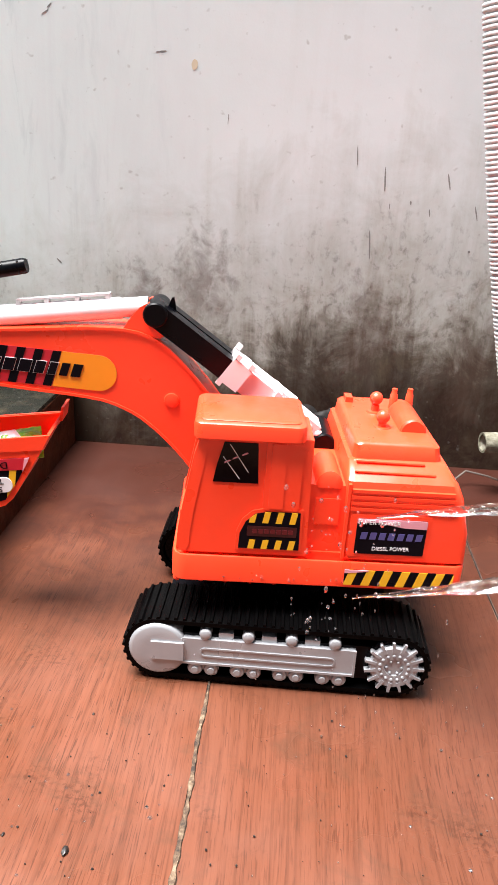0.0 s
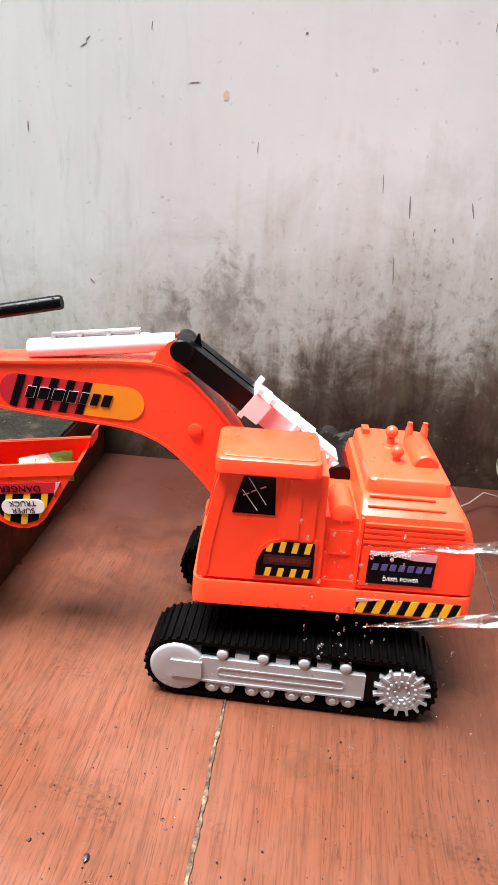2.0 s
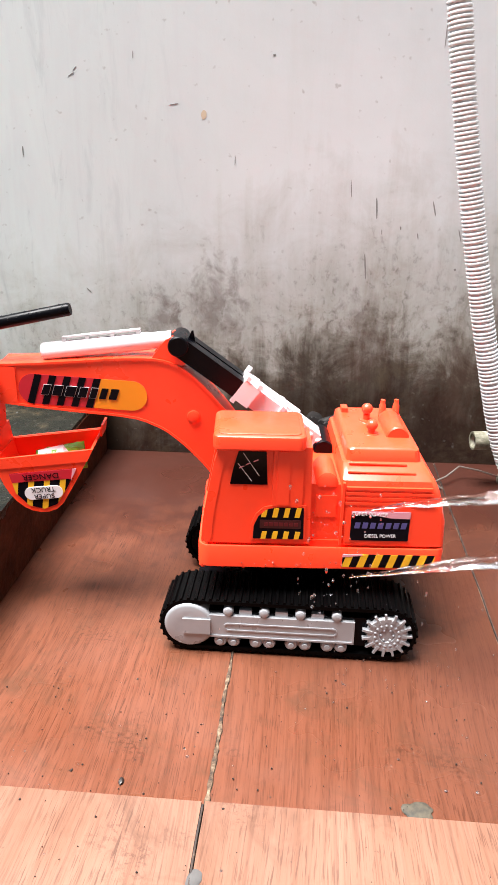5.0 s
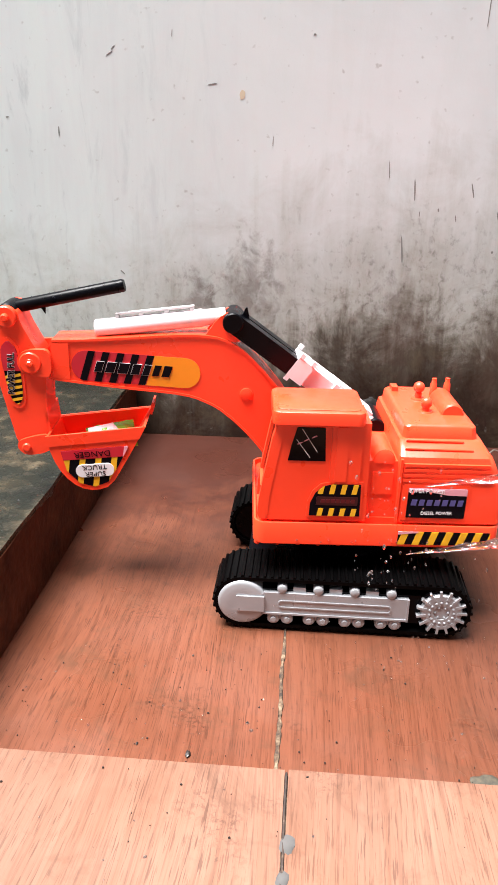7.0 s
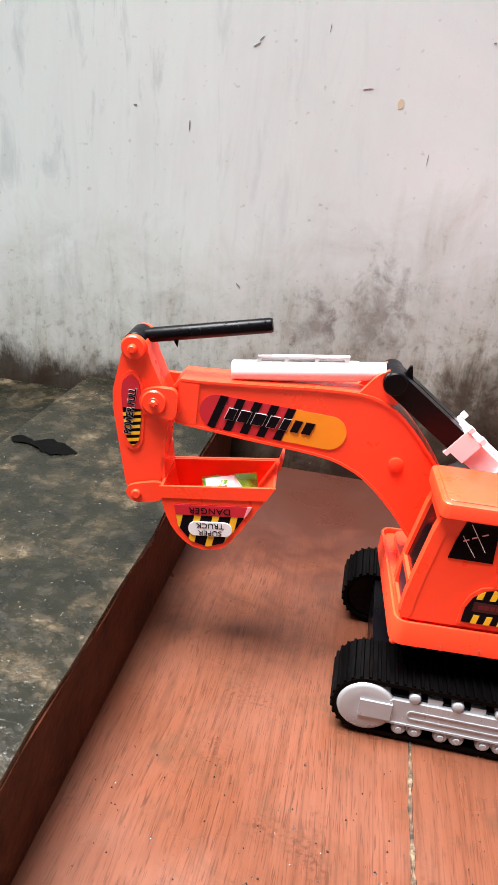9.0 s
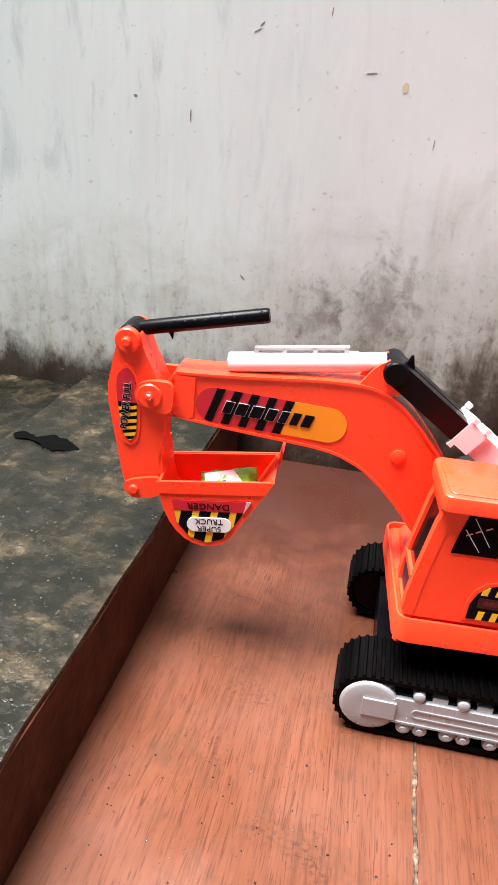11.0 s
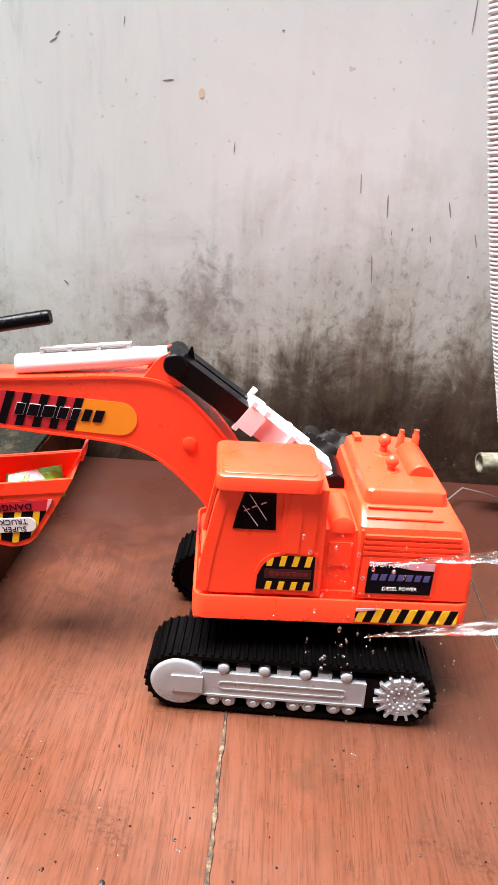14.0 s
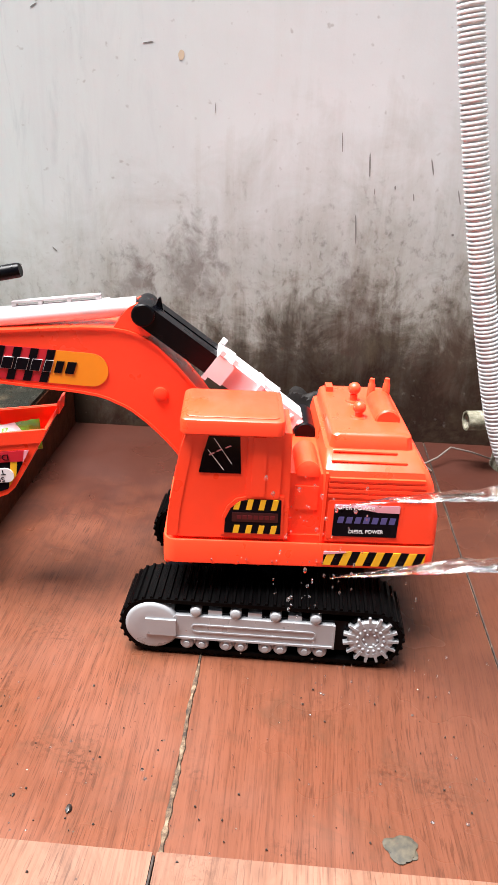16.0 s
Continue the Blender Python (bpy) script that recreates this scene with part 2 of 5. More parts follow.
# brown stains with ragged edges
for _c, _r in (((-0.118, 0, 0.262), 0.052), ((0.128, 0, 0.205), 0.055), ((0.292, 0, 0.150), 0.060), ((-0.205, 0, 0.238), 0.034)):
    _d = WALL.node_tree.nodes.new("ShaderNodeVectorMath")
    _d.operation = "DISTANCE"
    _flat = node(WALL, "ShaderNodeMapping", Scale=(1, 0, 0.62))
    link(WALL, _w, _flat.inputs["Vector"])
    link(WALL, _flat.outputs[0], _d.inputs[0])
    _d.inputs[1].default_value = (_c[0], 0, _c[2] * 0.62)
    _edge = maths(WALL, "ADD", maths(WALL, "MULTIPLY", _d.outputs["Value"], 1.0 / _r), maths(WALL, "MULTIPLY", maths(WALL, "SUBTRACT", _clump, 0.5), 4.2))
    _paint = mix(WALL, ramp(WALL, _edge, [(0.15, 0.55), (1.05, 0.0)]), _paint, (0.082, 0.048, 0.034))
# brown moss where the wall meets the ledge
_far = ramp(WALL, maths(WALL, "SUBTRACT", 0.5, _x), [(0.76, 0.0), (0.80, 1.0)])
_foot = maths(WALL, "ADD", _z, maths(WALL, "MULTIPLY", maths(WALL, "SUBTRACT", _mould, 0.5), -0.16))
_paint = mix(WALL, maths(WALL, "MULTIPLY", _far, ramp(WALL, _foot, [(0.104, 0.92), (0.150, 0.0)])), _paint, (0.022, 0.013, 0.007))
_mask2 = maths(WALL, "MULTIPLY", ramp(WALL, noise_tex(WALL, _w, 85, 2, 0.5), [(0.68, 0.0), (0.78, 1.0)]), 0.42)
_paint = mix(WALL, _mask2, _paint, (0.20, 0.18, 0.16))
link(WALL, _paint, shader(WALL).inputs["Base Color"])
bump(WALL, mix(WALL, 0.35, _blot, _fine), 0.16, 0.002)

# plaster of the unseen walls, kept dark grey to cut bounced light
UNSEEN_WALL = material("unseen_wall_plaster", (0.62, 0.61, 0.59), 0.8)
_w = place(UNSEEN_WALL)
link(UNSEEN_WALL, ramp(UNSEEN_WALL, noise_tex(UNSEEN_WALL, _w, 5, 5), [(0.3, (0.20, 0.20, 0.195)), (0.7, (0.30, 0.295, 0.29))]), shader(UNSEEN_WALL).inputs["Base Color"])

# wet mossy concrete
CONCRETE = material("wet_concrete", (0.1, 0.1, 0.1), 0.3)
_w = place(CONCRETE)
_a, _b, _c = noise_tex(CONCRETE, _w, 15, 7, 0.72, 0.4), noise_tex(CONCRETE, _w, 38, 5, 0.7), noise_tex(CONCRETE, _w, 190, 3, 0.7)
# pale ochre patches, brightened to paint in glints of the wet surface
_col = ramp(CONCRETE, _a, [(0.38, (0.0024, 0.0027, 0.0016)), (0.50, (0.0115, 0.0102, 0.0064)), (0.60, (0.044, 0.032, 0.018)), (0.73, (0.140, 0.116, 0.080))])
_col = mix(CONCRETE, ramp(CONCRETE, _b, [(0.42, 0.75), (0.60, 0.0)]), _col, (0.0060, 0.0066, 0.0044))
_col = mix(CONCRETE, ramp(CONCRETE, _c, [(0.65, 0.0), (0.72, 0.6)]), _col, (0.20, 0.18, 0.15))
_s = node(CONCRETE, "ShaderNodeSeparateXYZ")
link(CONCRETE, _w, _s.inputs[0])
_wear = maths(CONCRETE, "ADD", _s.outputs["X"], maths(CONCRETE, "MULTIPLY", maths(CONCRETE, "SUBTRACT", noise_tex(CONCRETE, _w, 30, 5, 0.7), 0.5), 0.07))
_wear = maths(CONCRETE, "ADD", _wear, 0.5)
_col = mix(CONCRETE, ramp(CONCRETE, _wear, [(0.182, 0.0), (0.200, 0.34)]), _col, (0.085, 0.068, 0.045))
link(CONCRETE, _col, shader(CONCRETE).inputs["Base Color"])
shader(CONCRETE).inputs["Specular IOR Level"].default_value = 0.30
link(CONCRETE, ramp(CONCRETE, _b, [(0.35, 0.10), (0.65, 0.42)]), shader(CONCRETE).inputs["Roughness"])
bump(CONCRETE, mix(CONCRETE, 0.5, _b, _c), 0.6, 0.004)

RISER = material("damp_brown_render", (0.06, 0.03, 0.02), 0.45)
_w = place(RISER)
link(RISER, ramp(RISER, noise_tex(RISER, _w, 24, 6, 0.7, 0.5), [(0.3, (0.030, 0.0095, 0.0055)), (0.6, (0.085, 0.028, 0.015)), (0.8, (0.14, 0.056, 0.032))]), shader(RISER).inputs["Base Color"])
bump(RISER, noise_tex(RISER, _w, 110, 4), 0.4, 0.002)
for _m, _s in ((RISER, 0.03), (WALL, 0.15)):
    shader(_m).inputs["Specular IOR Level"].default_value = _s

MOSSY = material("mossy_pipe", (0.5, 0.5, 0.4), 0.7)
_w = place(MOSSY)
link(MOSSY, ramp(MOSSY, noise_tex(MOSSY, _w, 34, 6, 0.7, 0.6), [(0.36, (0.045, 0.045, 0.022)), (0.50, (0.17, 0.16, 0.115)), (0.62, (0.36, 0.34, 0.275))]), shader(MOSSY).inputs["Base Color"])
bump(MOSSY, noise_tex(MOSSY, _w, 160, 4), 0.5, 0.002)

WATER = material("water", (0.95, 0.95, 0.97), 0.05)
shader(WATER).inputs["Transmission Weight"].default_value = 1.0
shader(WATER).inputs["IOR"].default_value = 1.33
bump(WATER, noise_tex(WATER, place(WATER), 120, 3, 0.6, 1.0), 0.5, 0.004)


DROP = material("water_drop", (0.92, 0.92, 0.94), 0.04)
shader(DROP).inputs["Transmission Weight"].default_value = 0.97
shader(DROP).inputs["IOR"].default_value = 1.33


# ---- mesh helpers ----
def finish(name, bm, mat, parent=None, smooth=True):
    me = bpy.data.meshes.new(name)
    bmesh.ops.recalc_face_normals(bm, faces=bm.faces)
    bm.to_mesh(me)
    bm.free()
    me.materials.append(mat)
    if smooth:
        me.shade_smooth()
        me.set_sharp_from_angle(angle=radians(38))
    ob = new(name, me)
    if parent:
        ob.parent = parent
    return ob


def part(name, bm, mat, parent, label="", smooth=True):
    ob = finish(name, bm, mat, parent, smooth)
    if label:
        tagged(ob, label)
    return ob


def soften(bm, width, seg=2, angle=28):
    """Round the sharp edges."""
    if width <= 0:
        return bm
    edges = [e for e in bm.edges if len(e.link_faces) == 2 and e.calc_face_angle(0) > radians(angle)]
    bmesh.ops.bevel(bm, geom=edges, offset=width, segments=seg, affect="EDGES", profile=0.6, clamp_overlap=True)
    return bm


def loft(rings, bm=None, closed=True):
    """A solid through rings of equally many points."""
    bm = bm or bmesh.new()
    rows = [[bm.verts.new(p) for p in r] for r in rings]
    for a, b in zip(rows, rows[1:]):
        for i in range(len(a)):
            j = (i + 1) % len(a)
            bm.faces.new((a[i], a[j], b[j], b[i]))
    if closed:
        bm.faces.new(rows[0][::-1])
        bm.faces.new(rows[-1])
    return bm


def prism(poly, v0, v1, bm=None):
    """A polygon of (u, z) pushed from depth v0 to v1."""
    return loft([[(u, v0, z) for u, z in poly], [(u, v1, z) for u, z in poly]], bm)


def box(x0, x1, y0, y1, z0, z1, bm=None):
    return loft([[(x0, y0, z), (x1, y0, z), (x1, y1, z), (x0, y1, z)] for z in (z0, z1)], bm)


def turned(a, b, profile, seg=24, bm=None):
    """A body turned about the line a-b; profile: (share of the length, radius)."""
    a, b = Vector(a), Vector(b)
    d = b - a
    q = d.to_track_quat("Z", "Y").to_matrix()
    rings = []
    for s, r in profile:
        c = a + d * s
        rings.append([c + q @ Vector((r * math.cos(2 * math.pi * k / seg), r * math.sin(2 * math.pi * k / seg), 0)) for k in range(seg)])
    return loft(rings, bm)


def rod(a, b, r, seg=24, bm=None, lip=0.0012):
    n = (Vector(b) - Vector(a)).length
    e = min(0.3, lip / n)
    return turned(a, b, [(0, r - min(lip, r * 0.4)), (e, r), (1 - e, r), (1, r - min(lip, r * 0.4))], seg, bm)


def ball(c, r, bm=None, seg=16, rings=9, squash=1.0):
    c = Vector(c)
    prof = [(math.sin(math.pi * (i + 0.15) / (rings - 0.7)), math.cos(math.pi * (i + 0.15) / (rings - 0.7))) for i in range(rings)]
    return loft([[c + Vector((r * s * math.cos(2 * math.pi * k / seg), r * s * math.sin(2 * math.pi * k / seg), r * h * squash)) for k in range(seg)] for s, h in prof], bm)


def rounded(poly, times=2):
    """Cut the corners of a polygon."""
    for _ in range(times):
        out = []
        for i in range(len(poly)):
            (x0, y0), (x1, y1) = poly[i], poly[(i + 1) % len(poly)]
            out += [(x0 * 0.8 + x1 * 0.2, y0 * 0.8 + y1 * 0.2), (x0 * 0.2 + x1 * 0.8, y0 * 0.2 + y1 * 0.8)]
        poly = out
    return poly


def round_rect(x0, x1, y0, y1, r, n=5):
    out = []
    for cx, cy, a0 in ((x1 - r, y1 - r, 0), (x0 + r, y1 - r, 90), (x0 + r, y0 + r, 180), (x1 - r, y0 + r, 270)):
        out += [(cx + r * math.cos(radians(a0 + 90 * k / n)), cy + r * math.sin(radians(a0 + 90 * k / n))) for k in range(n + 1)]
    return out


def area(poly):
    return sum(a[0] * b[1] - b[0] * a[1] for a, b in zip(poly, poly[1:] + poly[:1])) / 2


def clip(poly, window):
    """The share of a convex polygon that lies in a convex window."""
    if area(window) < 0:
        window = window[::-1]
    for (ax, ay), (bx, by) in zip(window, window[1:] + window[:1]):
        side = lambda p: (bx - ax) * (p[1] - ay) - (by - ay) * (p[0] - ax)
        out = []
        for p, q in zip(poly, poly[1:] + poly[:1]):
            sp, sq = side(p), side(q)
            if sp >= 0:
                out.append(p)
            if sp * sq < 0:
                k = sp / (sp - sq)
                out.append((p[0] + (q[0] - p[0]) * k, p[1] + (q[1] - p[1]) * k))
        poly = out
        if len(poly) < 3:
            return []
    return poly


def turn2(p, c, deg):
    a = radians(deg)
    x, y = p[0] - c[0], p[1] - c[1]
    return (c[0] + x * math.cos(a) - y * math.sin(a), c[1] + x * math.sin(a) + y * math.cos(a))


def words(text, size, mat, parent, m, name="lettering", thick=0.0002, squeeze=1.0, fat=0.0):
    """Raised letters as a mesh; m places their plane."""
    cu = bpy.data.curves.new(name, "FONT")
    cu.body, cu.size, cu.extrude, cu.align_x, cu.align_y = text, size, thick, "CENTER", "CENTER"
    cu.offset = fat
    tmp = new(name, cu)
    me = bpy.data.meshes.new_from_object(tmp.evaluated_get(bpy.context.evaluated_depsgraph_get()))
    bpy.data.objects.remove(tmp)
    bpy.data.curves.remove(cu)
    me.transform(m @ Matrix.Diagonal((squeeze, 1, 1, 1)))
    me.materials.clear()
    me.materials.append(mat)
    ob = new(name, me)
    ob.parent = parent
    return ob


def facing(u, v, z, turn=0):
    """A plane that looks towards -v, with its writing turned."""
    return Matrix.Translation((u, v, z)) @ Matrix.Rotation(radians(90), 4, "X") @ Matrix.Rotation(radians(turn), 4, "Z")


# ---- the yard: floor, step, ledge, walls ----
TW = 0.287            # pitch of the tiles
EDGE_Y, STEP_Z = 0.205, 0.085
LEDGE_X, LEDGE_Z = -0.313, 0.105
WALL_Y = 1.010


def slab(name, x0, x1, y0, y1, z0, z1, mat, label, rough_edge=0.0, cuts=24):
    bm = box(x0, x1, y0, y1, z0, z1)
    soften(bm, 0.003)
    if rough_edge:
        bmesh.ops.subdivide_edges(bm, edges=[e for e in bm.edges if e.calc_length() > 0.1], cuts=cuts, use_grid_fill=True)
        for v in bm.verts:
            n = noise.noise(v.co * 14) + 0.5 * noise.noise(v.co * 45)
            if v.co.z > z1 - 0.02:
                v.co.x += n * rough_edge
                v.co.z += min(0, n) * rough_edge * 0.6
    return tagged(finish(name, bm, mat), label, name.rstrip("_123456789").split("_")[0], kind="structure")


floor = slab("floor", -1.7, 1.6, -1.2, 1.25, -0.12, -0.0020, GROUT, "dirty grout bed under the wood-grain floor tiles")
step = slab("step", LEDGE_X - 0.2, 1.6, -1.2, EDGE_Y - 0.004, -0.11, STEP_Z - 0.0020, GROUT, "raised tiled step in front of the yard floor")
ledge = slab("ledge", LEDGE_X - 0.245, LEDGE_X, -1.2, WALL_Y - 0.002, -0.10, LEDGE_Z, CONCRETE, "wet mossy grey concrete ledge along the floor", 0.004, 40)
low = slab("ground", -1.7, LEDGE_X - 0.247, -1.2, WALL_Y - 0.002, -0.09, 0.078, CONCRETE, "lower damp concrete strip behind the ledge", 0.003, 20)
riser = slab("trim", LEDGE_X - 0.004, LEDGE_X + 0.0012, EDGE_Y + 0.001, WALL_Y - 0.004, -0.05, LEDGE_Z - 0.0060, RISER, "damp dark brown render on the ledge side", 0.002, 30)

bm = box(-1.7, 1.6, WALL_Y, WALL_Y + 0.14, -0.12, 2.3)
wall_north = tagged(finish("wall_north", bm, WALL), "pale grey plaster wall with mould stains rising from the floor", "wall", kind="structure")
# three unseen walls, added to close the yard and limit light from the sides
for name, b in (("wall_south", (-1.7, 1.6, -1.34, -1.2, -0.12, 2.3)), ("wall_west", (-1.84, -1.7, -1.2, 1.15, -0.12, 1.2)), ("wall_east", (1.6, 1.74, -1.2, 1.15, -0.12, 2.3))):
    tagged(finish(name, box(*b), UNSEEN_WALL), "unseen plain grey wall, added to close the yard and limit its light", "wall", kind="structure")


# ---- toy excavator ----
PX, PY = 0.033, 0.583
excavator = tagged(new("toy_excavator"), "orange plastic toy excavator on black tracks standing on wet tiles", "toy excavator")
excavator.matrix_world = pose(PX, PY, 0, 0, 0, 6.3)


# undercarriage, turned a little against the cab
UNDER = Matrix.Translation((-0.0054, 0.0009, 0)) @ Matrix.Rotation(radians(-6), 4, "Z")
AX, RR, ZC = 0.1030, 0.0315, 0.0340


def under(bm):
    bmesh.ops.transform(bm, matrix=UNDER, verts=bm.verts)
    return bm


def stadium(r, n=18):
    out = []
    for k in range(n + 1):
        a = radians(-90 + 180 * k / n)
        out.append((AX + r * math.cos(a), ZC + r * math.sin(a)))
    for k in range(n + 1):
        a = radians(90 + 180 * k / n)
        out.append((-AX + r * math.cos(a), ZC + r * math.sin(a)))
    return out


def along(poly, n):
    """n even stops along a closed line, with the way outwards."""
    pts = poly + poly[:1]
    lens = [math.dist(a, b) for a, b in zip(pts, pts[1:])]
    total, out, i, run = sum(lens), [], 0, 0.0
    for k in range(n):
        s = total * k / n
        while run + lens[i] < s:
            run += lens[i]
            i += 1
        f = (s - run) / lens[i] if lens[i] else 0
        (x0, y0), (x1, y1) = pts[i], pts[i + 1]
        d = Vector((x1 - x0, y1 - y0)).normalized()
        out.append(((x0 + (x1 - x0) * f, y0 + (y1 - y0) * f), d))
    return out


BAR = bpy.data.meshes.new("tread_bar")
bm = loft([[(x, y, z) for x, z in ((-0.0019, 0), (0.0019, 0), (0.0011, -0.0024), (-0.0011, -0.0024))] for y in (-0.0279, 0.0279)])
bmesh.ops.recalc_face_normals(bm, faces=bm.faces)
bm.to_mesh(BAR)
bm.free()
BAR.materials.append(RUBBER)


def track(y0, y1, outer):
    """A ribbed track with its wheels; outer: the sign of the side that looks outwards."""
    bm = bmesh.new()
    a, b = stadium(RR - 0.0015), stadium(RR - 0.0055)
    rows = [[bm.verts.new((x, y, z)) for x, z in ring] for ring, y in ((a, y0), (a, y1), (b, y1), (b, y0))]
    for r0, r1 in zip(rows, rows[1:] + rows[:1]):
        for i in range(len(r0)):
            j = (i + 1) % len(r0)
            bm.faces.new((r0[i], r0[j], r1[j], r1[i]))
    t = part("track", under(bm), RUBBER, excavator, "black ribbed rubber track")
    for (x, z), d in along(stadium(RR - 0.0017), 78):
        bar = new("tread_bar", BAR)
        bar.parent = t
        bar.matrix_local = UNDER @ Matrix.Translation((x, (y0 + y1) / 2, z)) @ Matrix.Rotation(-math.atan2(d.y, d.x), 4, "Y")
    face = y0 if outer < 0 else y1
    s = outer
    for x in (-AX, AX):
        part("drum", under(rod((x, y0 + 0.003, ZC), (x, y1 - 0.003, ZC), RR - 0.0058, 36)), BLACK, t)
    # body of the frame between the wheels
    bm = box(-AX, AX, min(face - s * 0.040, face - s * 0.004), max(face - s * 0.040, face - s * 0.004), ZC - 0.018, ZC + 0.016)
    part("inner_frame", under(soften(bm, 0.002)), BLACK, t)
    bm = prism([(-0.082, ZC - 0.0115), (0.069, ZC - 0.0115), (0.069, ZC + 0.0135), (-0.082, ZC + 0.0135)], face - s * 0.012, face + s * 0.0010)
    side = part("side_frame", under(soften(bm, 0.0015)), SILVER, t, "silver side beam")
    bm = bmesh.new()
    ring, hole = round_rect(-0.066, 0.052, ZC - 0.0045, ZC + 0.0050, 0.0045), round_rect(-0.0645, 0.0505, ZC - 0.0030, ZC + 0.0035, 0.0030)
    rows = [[bm.verts.new((x, y, z)) for x, z in r] for r, y in ((ring, face), (ring, face + s * 0.0018), (hole, face + s * 0.0018), (hole, face))]
    for r0, r1 in zip(rows, rows[1:]):
        for i in range(len(r0)):
            j = (i + 1) % len(r0)
            bm.faces.new((r0[i], r0[j], r1[j], r1[i]))
    for b in ((-0.083, -0.0815, ZC - 0.013, ZC + 0.013), (0.0675, 0.0695, ZC - 0.013, ZC + 0.014), (-0.083, 0.0695, ZC - 0.0125, ZC - 0.0105)):
        box(b[0], b[1], min(face, face + s * 0.0022), max(face, face + s * 0.0022), b[2], b[3], bm)
    part("moulded_rim", under(bm), SILVER, t)
    bm = turned((-AX, face - s * 0.016, ZC), (-AX, face + s * 0.0022, ZC), [(0, 0.0262), (0.86, 0.0262), (0.95, 0.0250), (1.0, 0.0225), (1.0, 0.0120)], 40)
    part("idler_wheel", under(bm), SILVER, t, "silver front wheel")
    bm = box(-AX - 0.006, -0.080, min(face, face + s * 0.0042), max(face, face + s * 0.0042), ZC - 0.0085, ZC + 0.0095)
    part("idler_block", under(soften(bm, 0.001)), SILVER, t)
    bm = turned((AX, face - s * 0.016, ZC), (AX, face + s * 0.0015, ZC), [(0, 0.0215), (0.9, 0.0215), (1, 0.020), (1, 0.0085), (0.93, 0.008)], 36)
    for k in range(15):
        a = 2 * math.pi * k / 15
        c, sn = math.cos(a), math.sin(a)
        pts = [(AX + r * c - w * sn, ZC + r * sn + w * c) for r, w in ((0.016, -0.0016), (0.0258, -0.0011), (0.0258, 0.0011), (0.016, 0.0016))]
        prism(pts, face - s * 0.003, face + s * 0.0022, bm)
        ball((AX + 0.0125 * c, face + s * 0.0012, ZC + 0.0125 * sn), 0.0017, bm, 8, 5)
    for k in range(6):
        a = 2 * math.pi * k / 6
        ball((AX + 0.0065 * math.cos(a), face + s * 0.0008, ZC + 0.0065 * math.sin(a)), 0.0014, bm, 8, 5)
    part("sprocket", under(bm), SILVER, t, "toothed silver sprocket")
    for k in range(4):
        x = -0.063 + 0.0375 * k
        for dx in (-0.0072, 0.0072):
            bm = turned((x + dx, face - s * 0.014, ZC - 0.0188), (x + dx, face + s * 0.0024, ZC - 0.0188), [(0, 0.0068), (0.80, 0.0068), (0.88, 0.0058), (0.88, 0.0032), (1, 0.0028)], 16)
            part("roller", under(bm), SILVER, t)
        bm = box(x - 0.004, x + 0.004, min(face - s * 0.01, face - s * 0.001), max(face - s * 0.01, face - s * 0.001), ZC - 0.020, ZC - 0.013)
        part("roller_link", under(bm), SILVER, t)
        bm = turned((x + 0.0015, face - s * 0.014, ZC + 0.0180), (x + 0.0015, face + s * 0.0020, ZC + 0.0180), [(0, 0.0052), (0.8, 0.0056), (0.95, 0.0046), (1, 0.0028)], 16)
        part("top_roller", under(bm), SILVER, t)
        if k < 3:
            bm = box(x + 0.013, x + 0.026, min(face - s * 0.01, face - s * 0.002), max(face - s * 0.01, face - s * 0.002), ZC + 0.013, ZC + 0.0195)
            part("guide_block", under(soften(bm, 0.001)), SILVER, t)
    return t


track(-0.1130, -0.0560, -1)
track(0.0560, 0.1130, 1)
bm = box(-0.102, 0.100, -0.062, 0.062, 0.016, 0.058)
part("undercarriage", under(soften(bm, 0.004)), BLACK, excavator, "black plastic undercarriage")
part("turntable", rod((0, 0, 0.058), (0, 0, 0.098), 0.055, 40), BLACK, excavator)

# lower tray
bm = loft([[(u, v, z) for u, v in round_rect(-0.108 + d, 0.144 - d, -0.0885 + d, 0.076 - d, 0.012 - d)] for z, d in ((0.0935, 0.004), (0.0955, 0.001), (0.0965, 0.0), (0.1190, 0.0), (0.1203, 0.0006), (0.1206, 0.0014), (0.1203, 0.0026), (0.1190, 0.0032), (0.1150, 0.0034))])
tray = part("tray", bm, ORANGE, excavator, "orange lower tray with hazard stripes")
bm = loft([[(u, v, z) for u, v in round_rect(-0.0950, 0.134, -0.0780, 0.066, 0.010)] for z in (0.112, 0.1235)])
part("tray_seam", bm, ORANGE, tray)
for k in range(5):
    part("tray_stud", ball((-0.1035 + 0.021 * k, -0.081, 0.0945), 0.0036, seg=10, rings=6), ORANGE, tray)
# cab
CF = -0.0850
cab_profile = [(-0.1005, 0.1225), (-0.0985, 0.150), (-0.0845, 0.221), (-0.0800, 0.2285), (0.0030, 0.2285), (0.0055, 0.1225)]
bm = prism(cab_profile, CF, -0.030)
cab = part("cab", soften(bm, 0.0042, 3), ORANGE, excavator, "orange driver's cab")
bm = prism(round_rect(-0.0345, -0.0045, 0.1655, 0.2265, 0.003), CF - 0.0022, CF + 0.004)
part("door_rib", soften(bm, 0.0012), ORANGE, cab)
bm = prism(round_rect(-0.0300, -0.0180, 0.1675, 0.2250, 0.002), CF - 0.0034, CF + 0.004)
part("door_rib", soften(bm, 0.0008), ORANGE, cab)
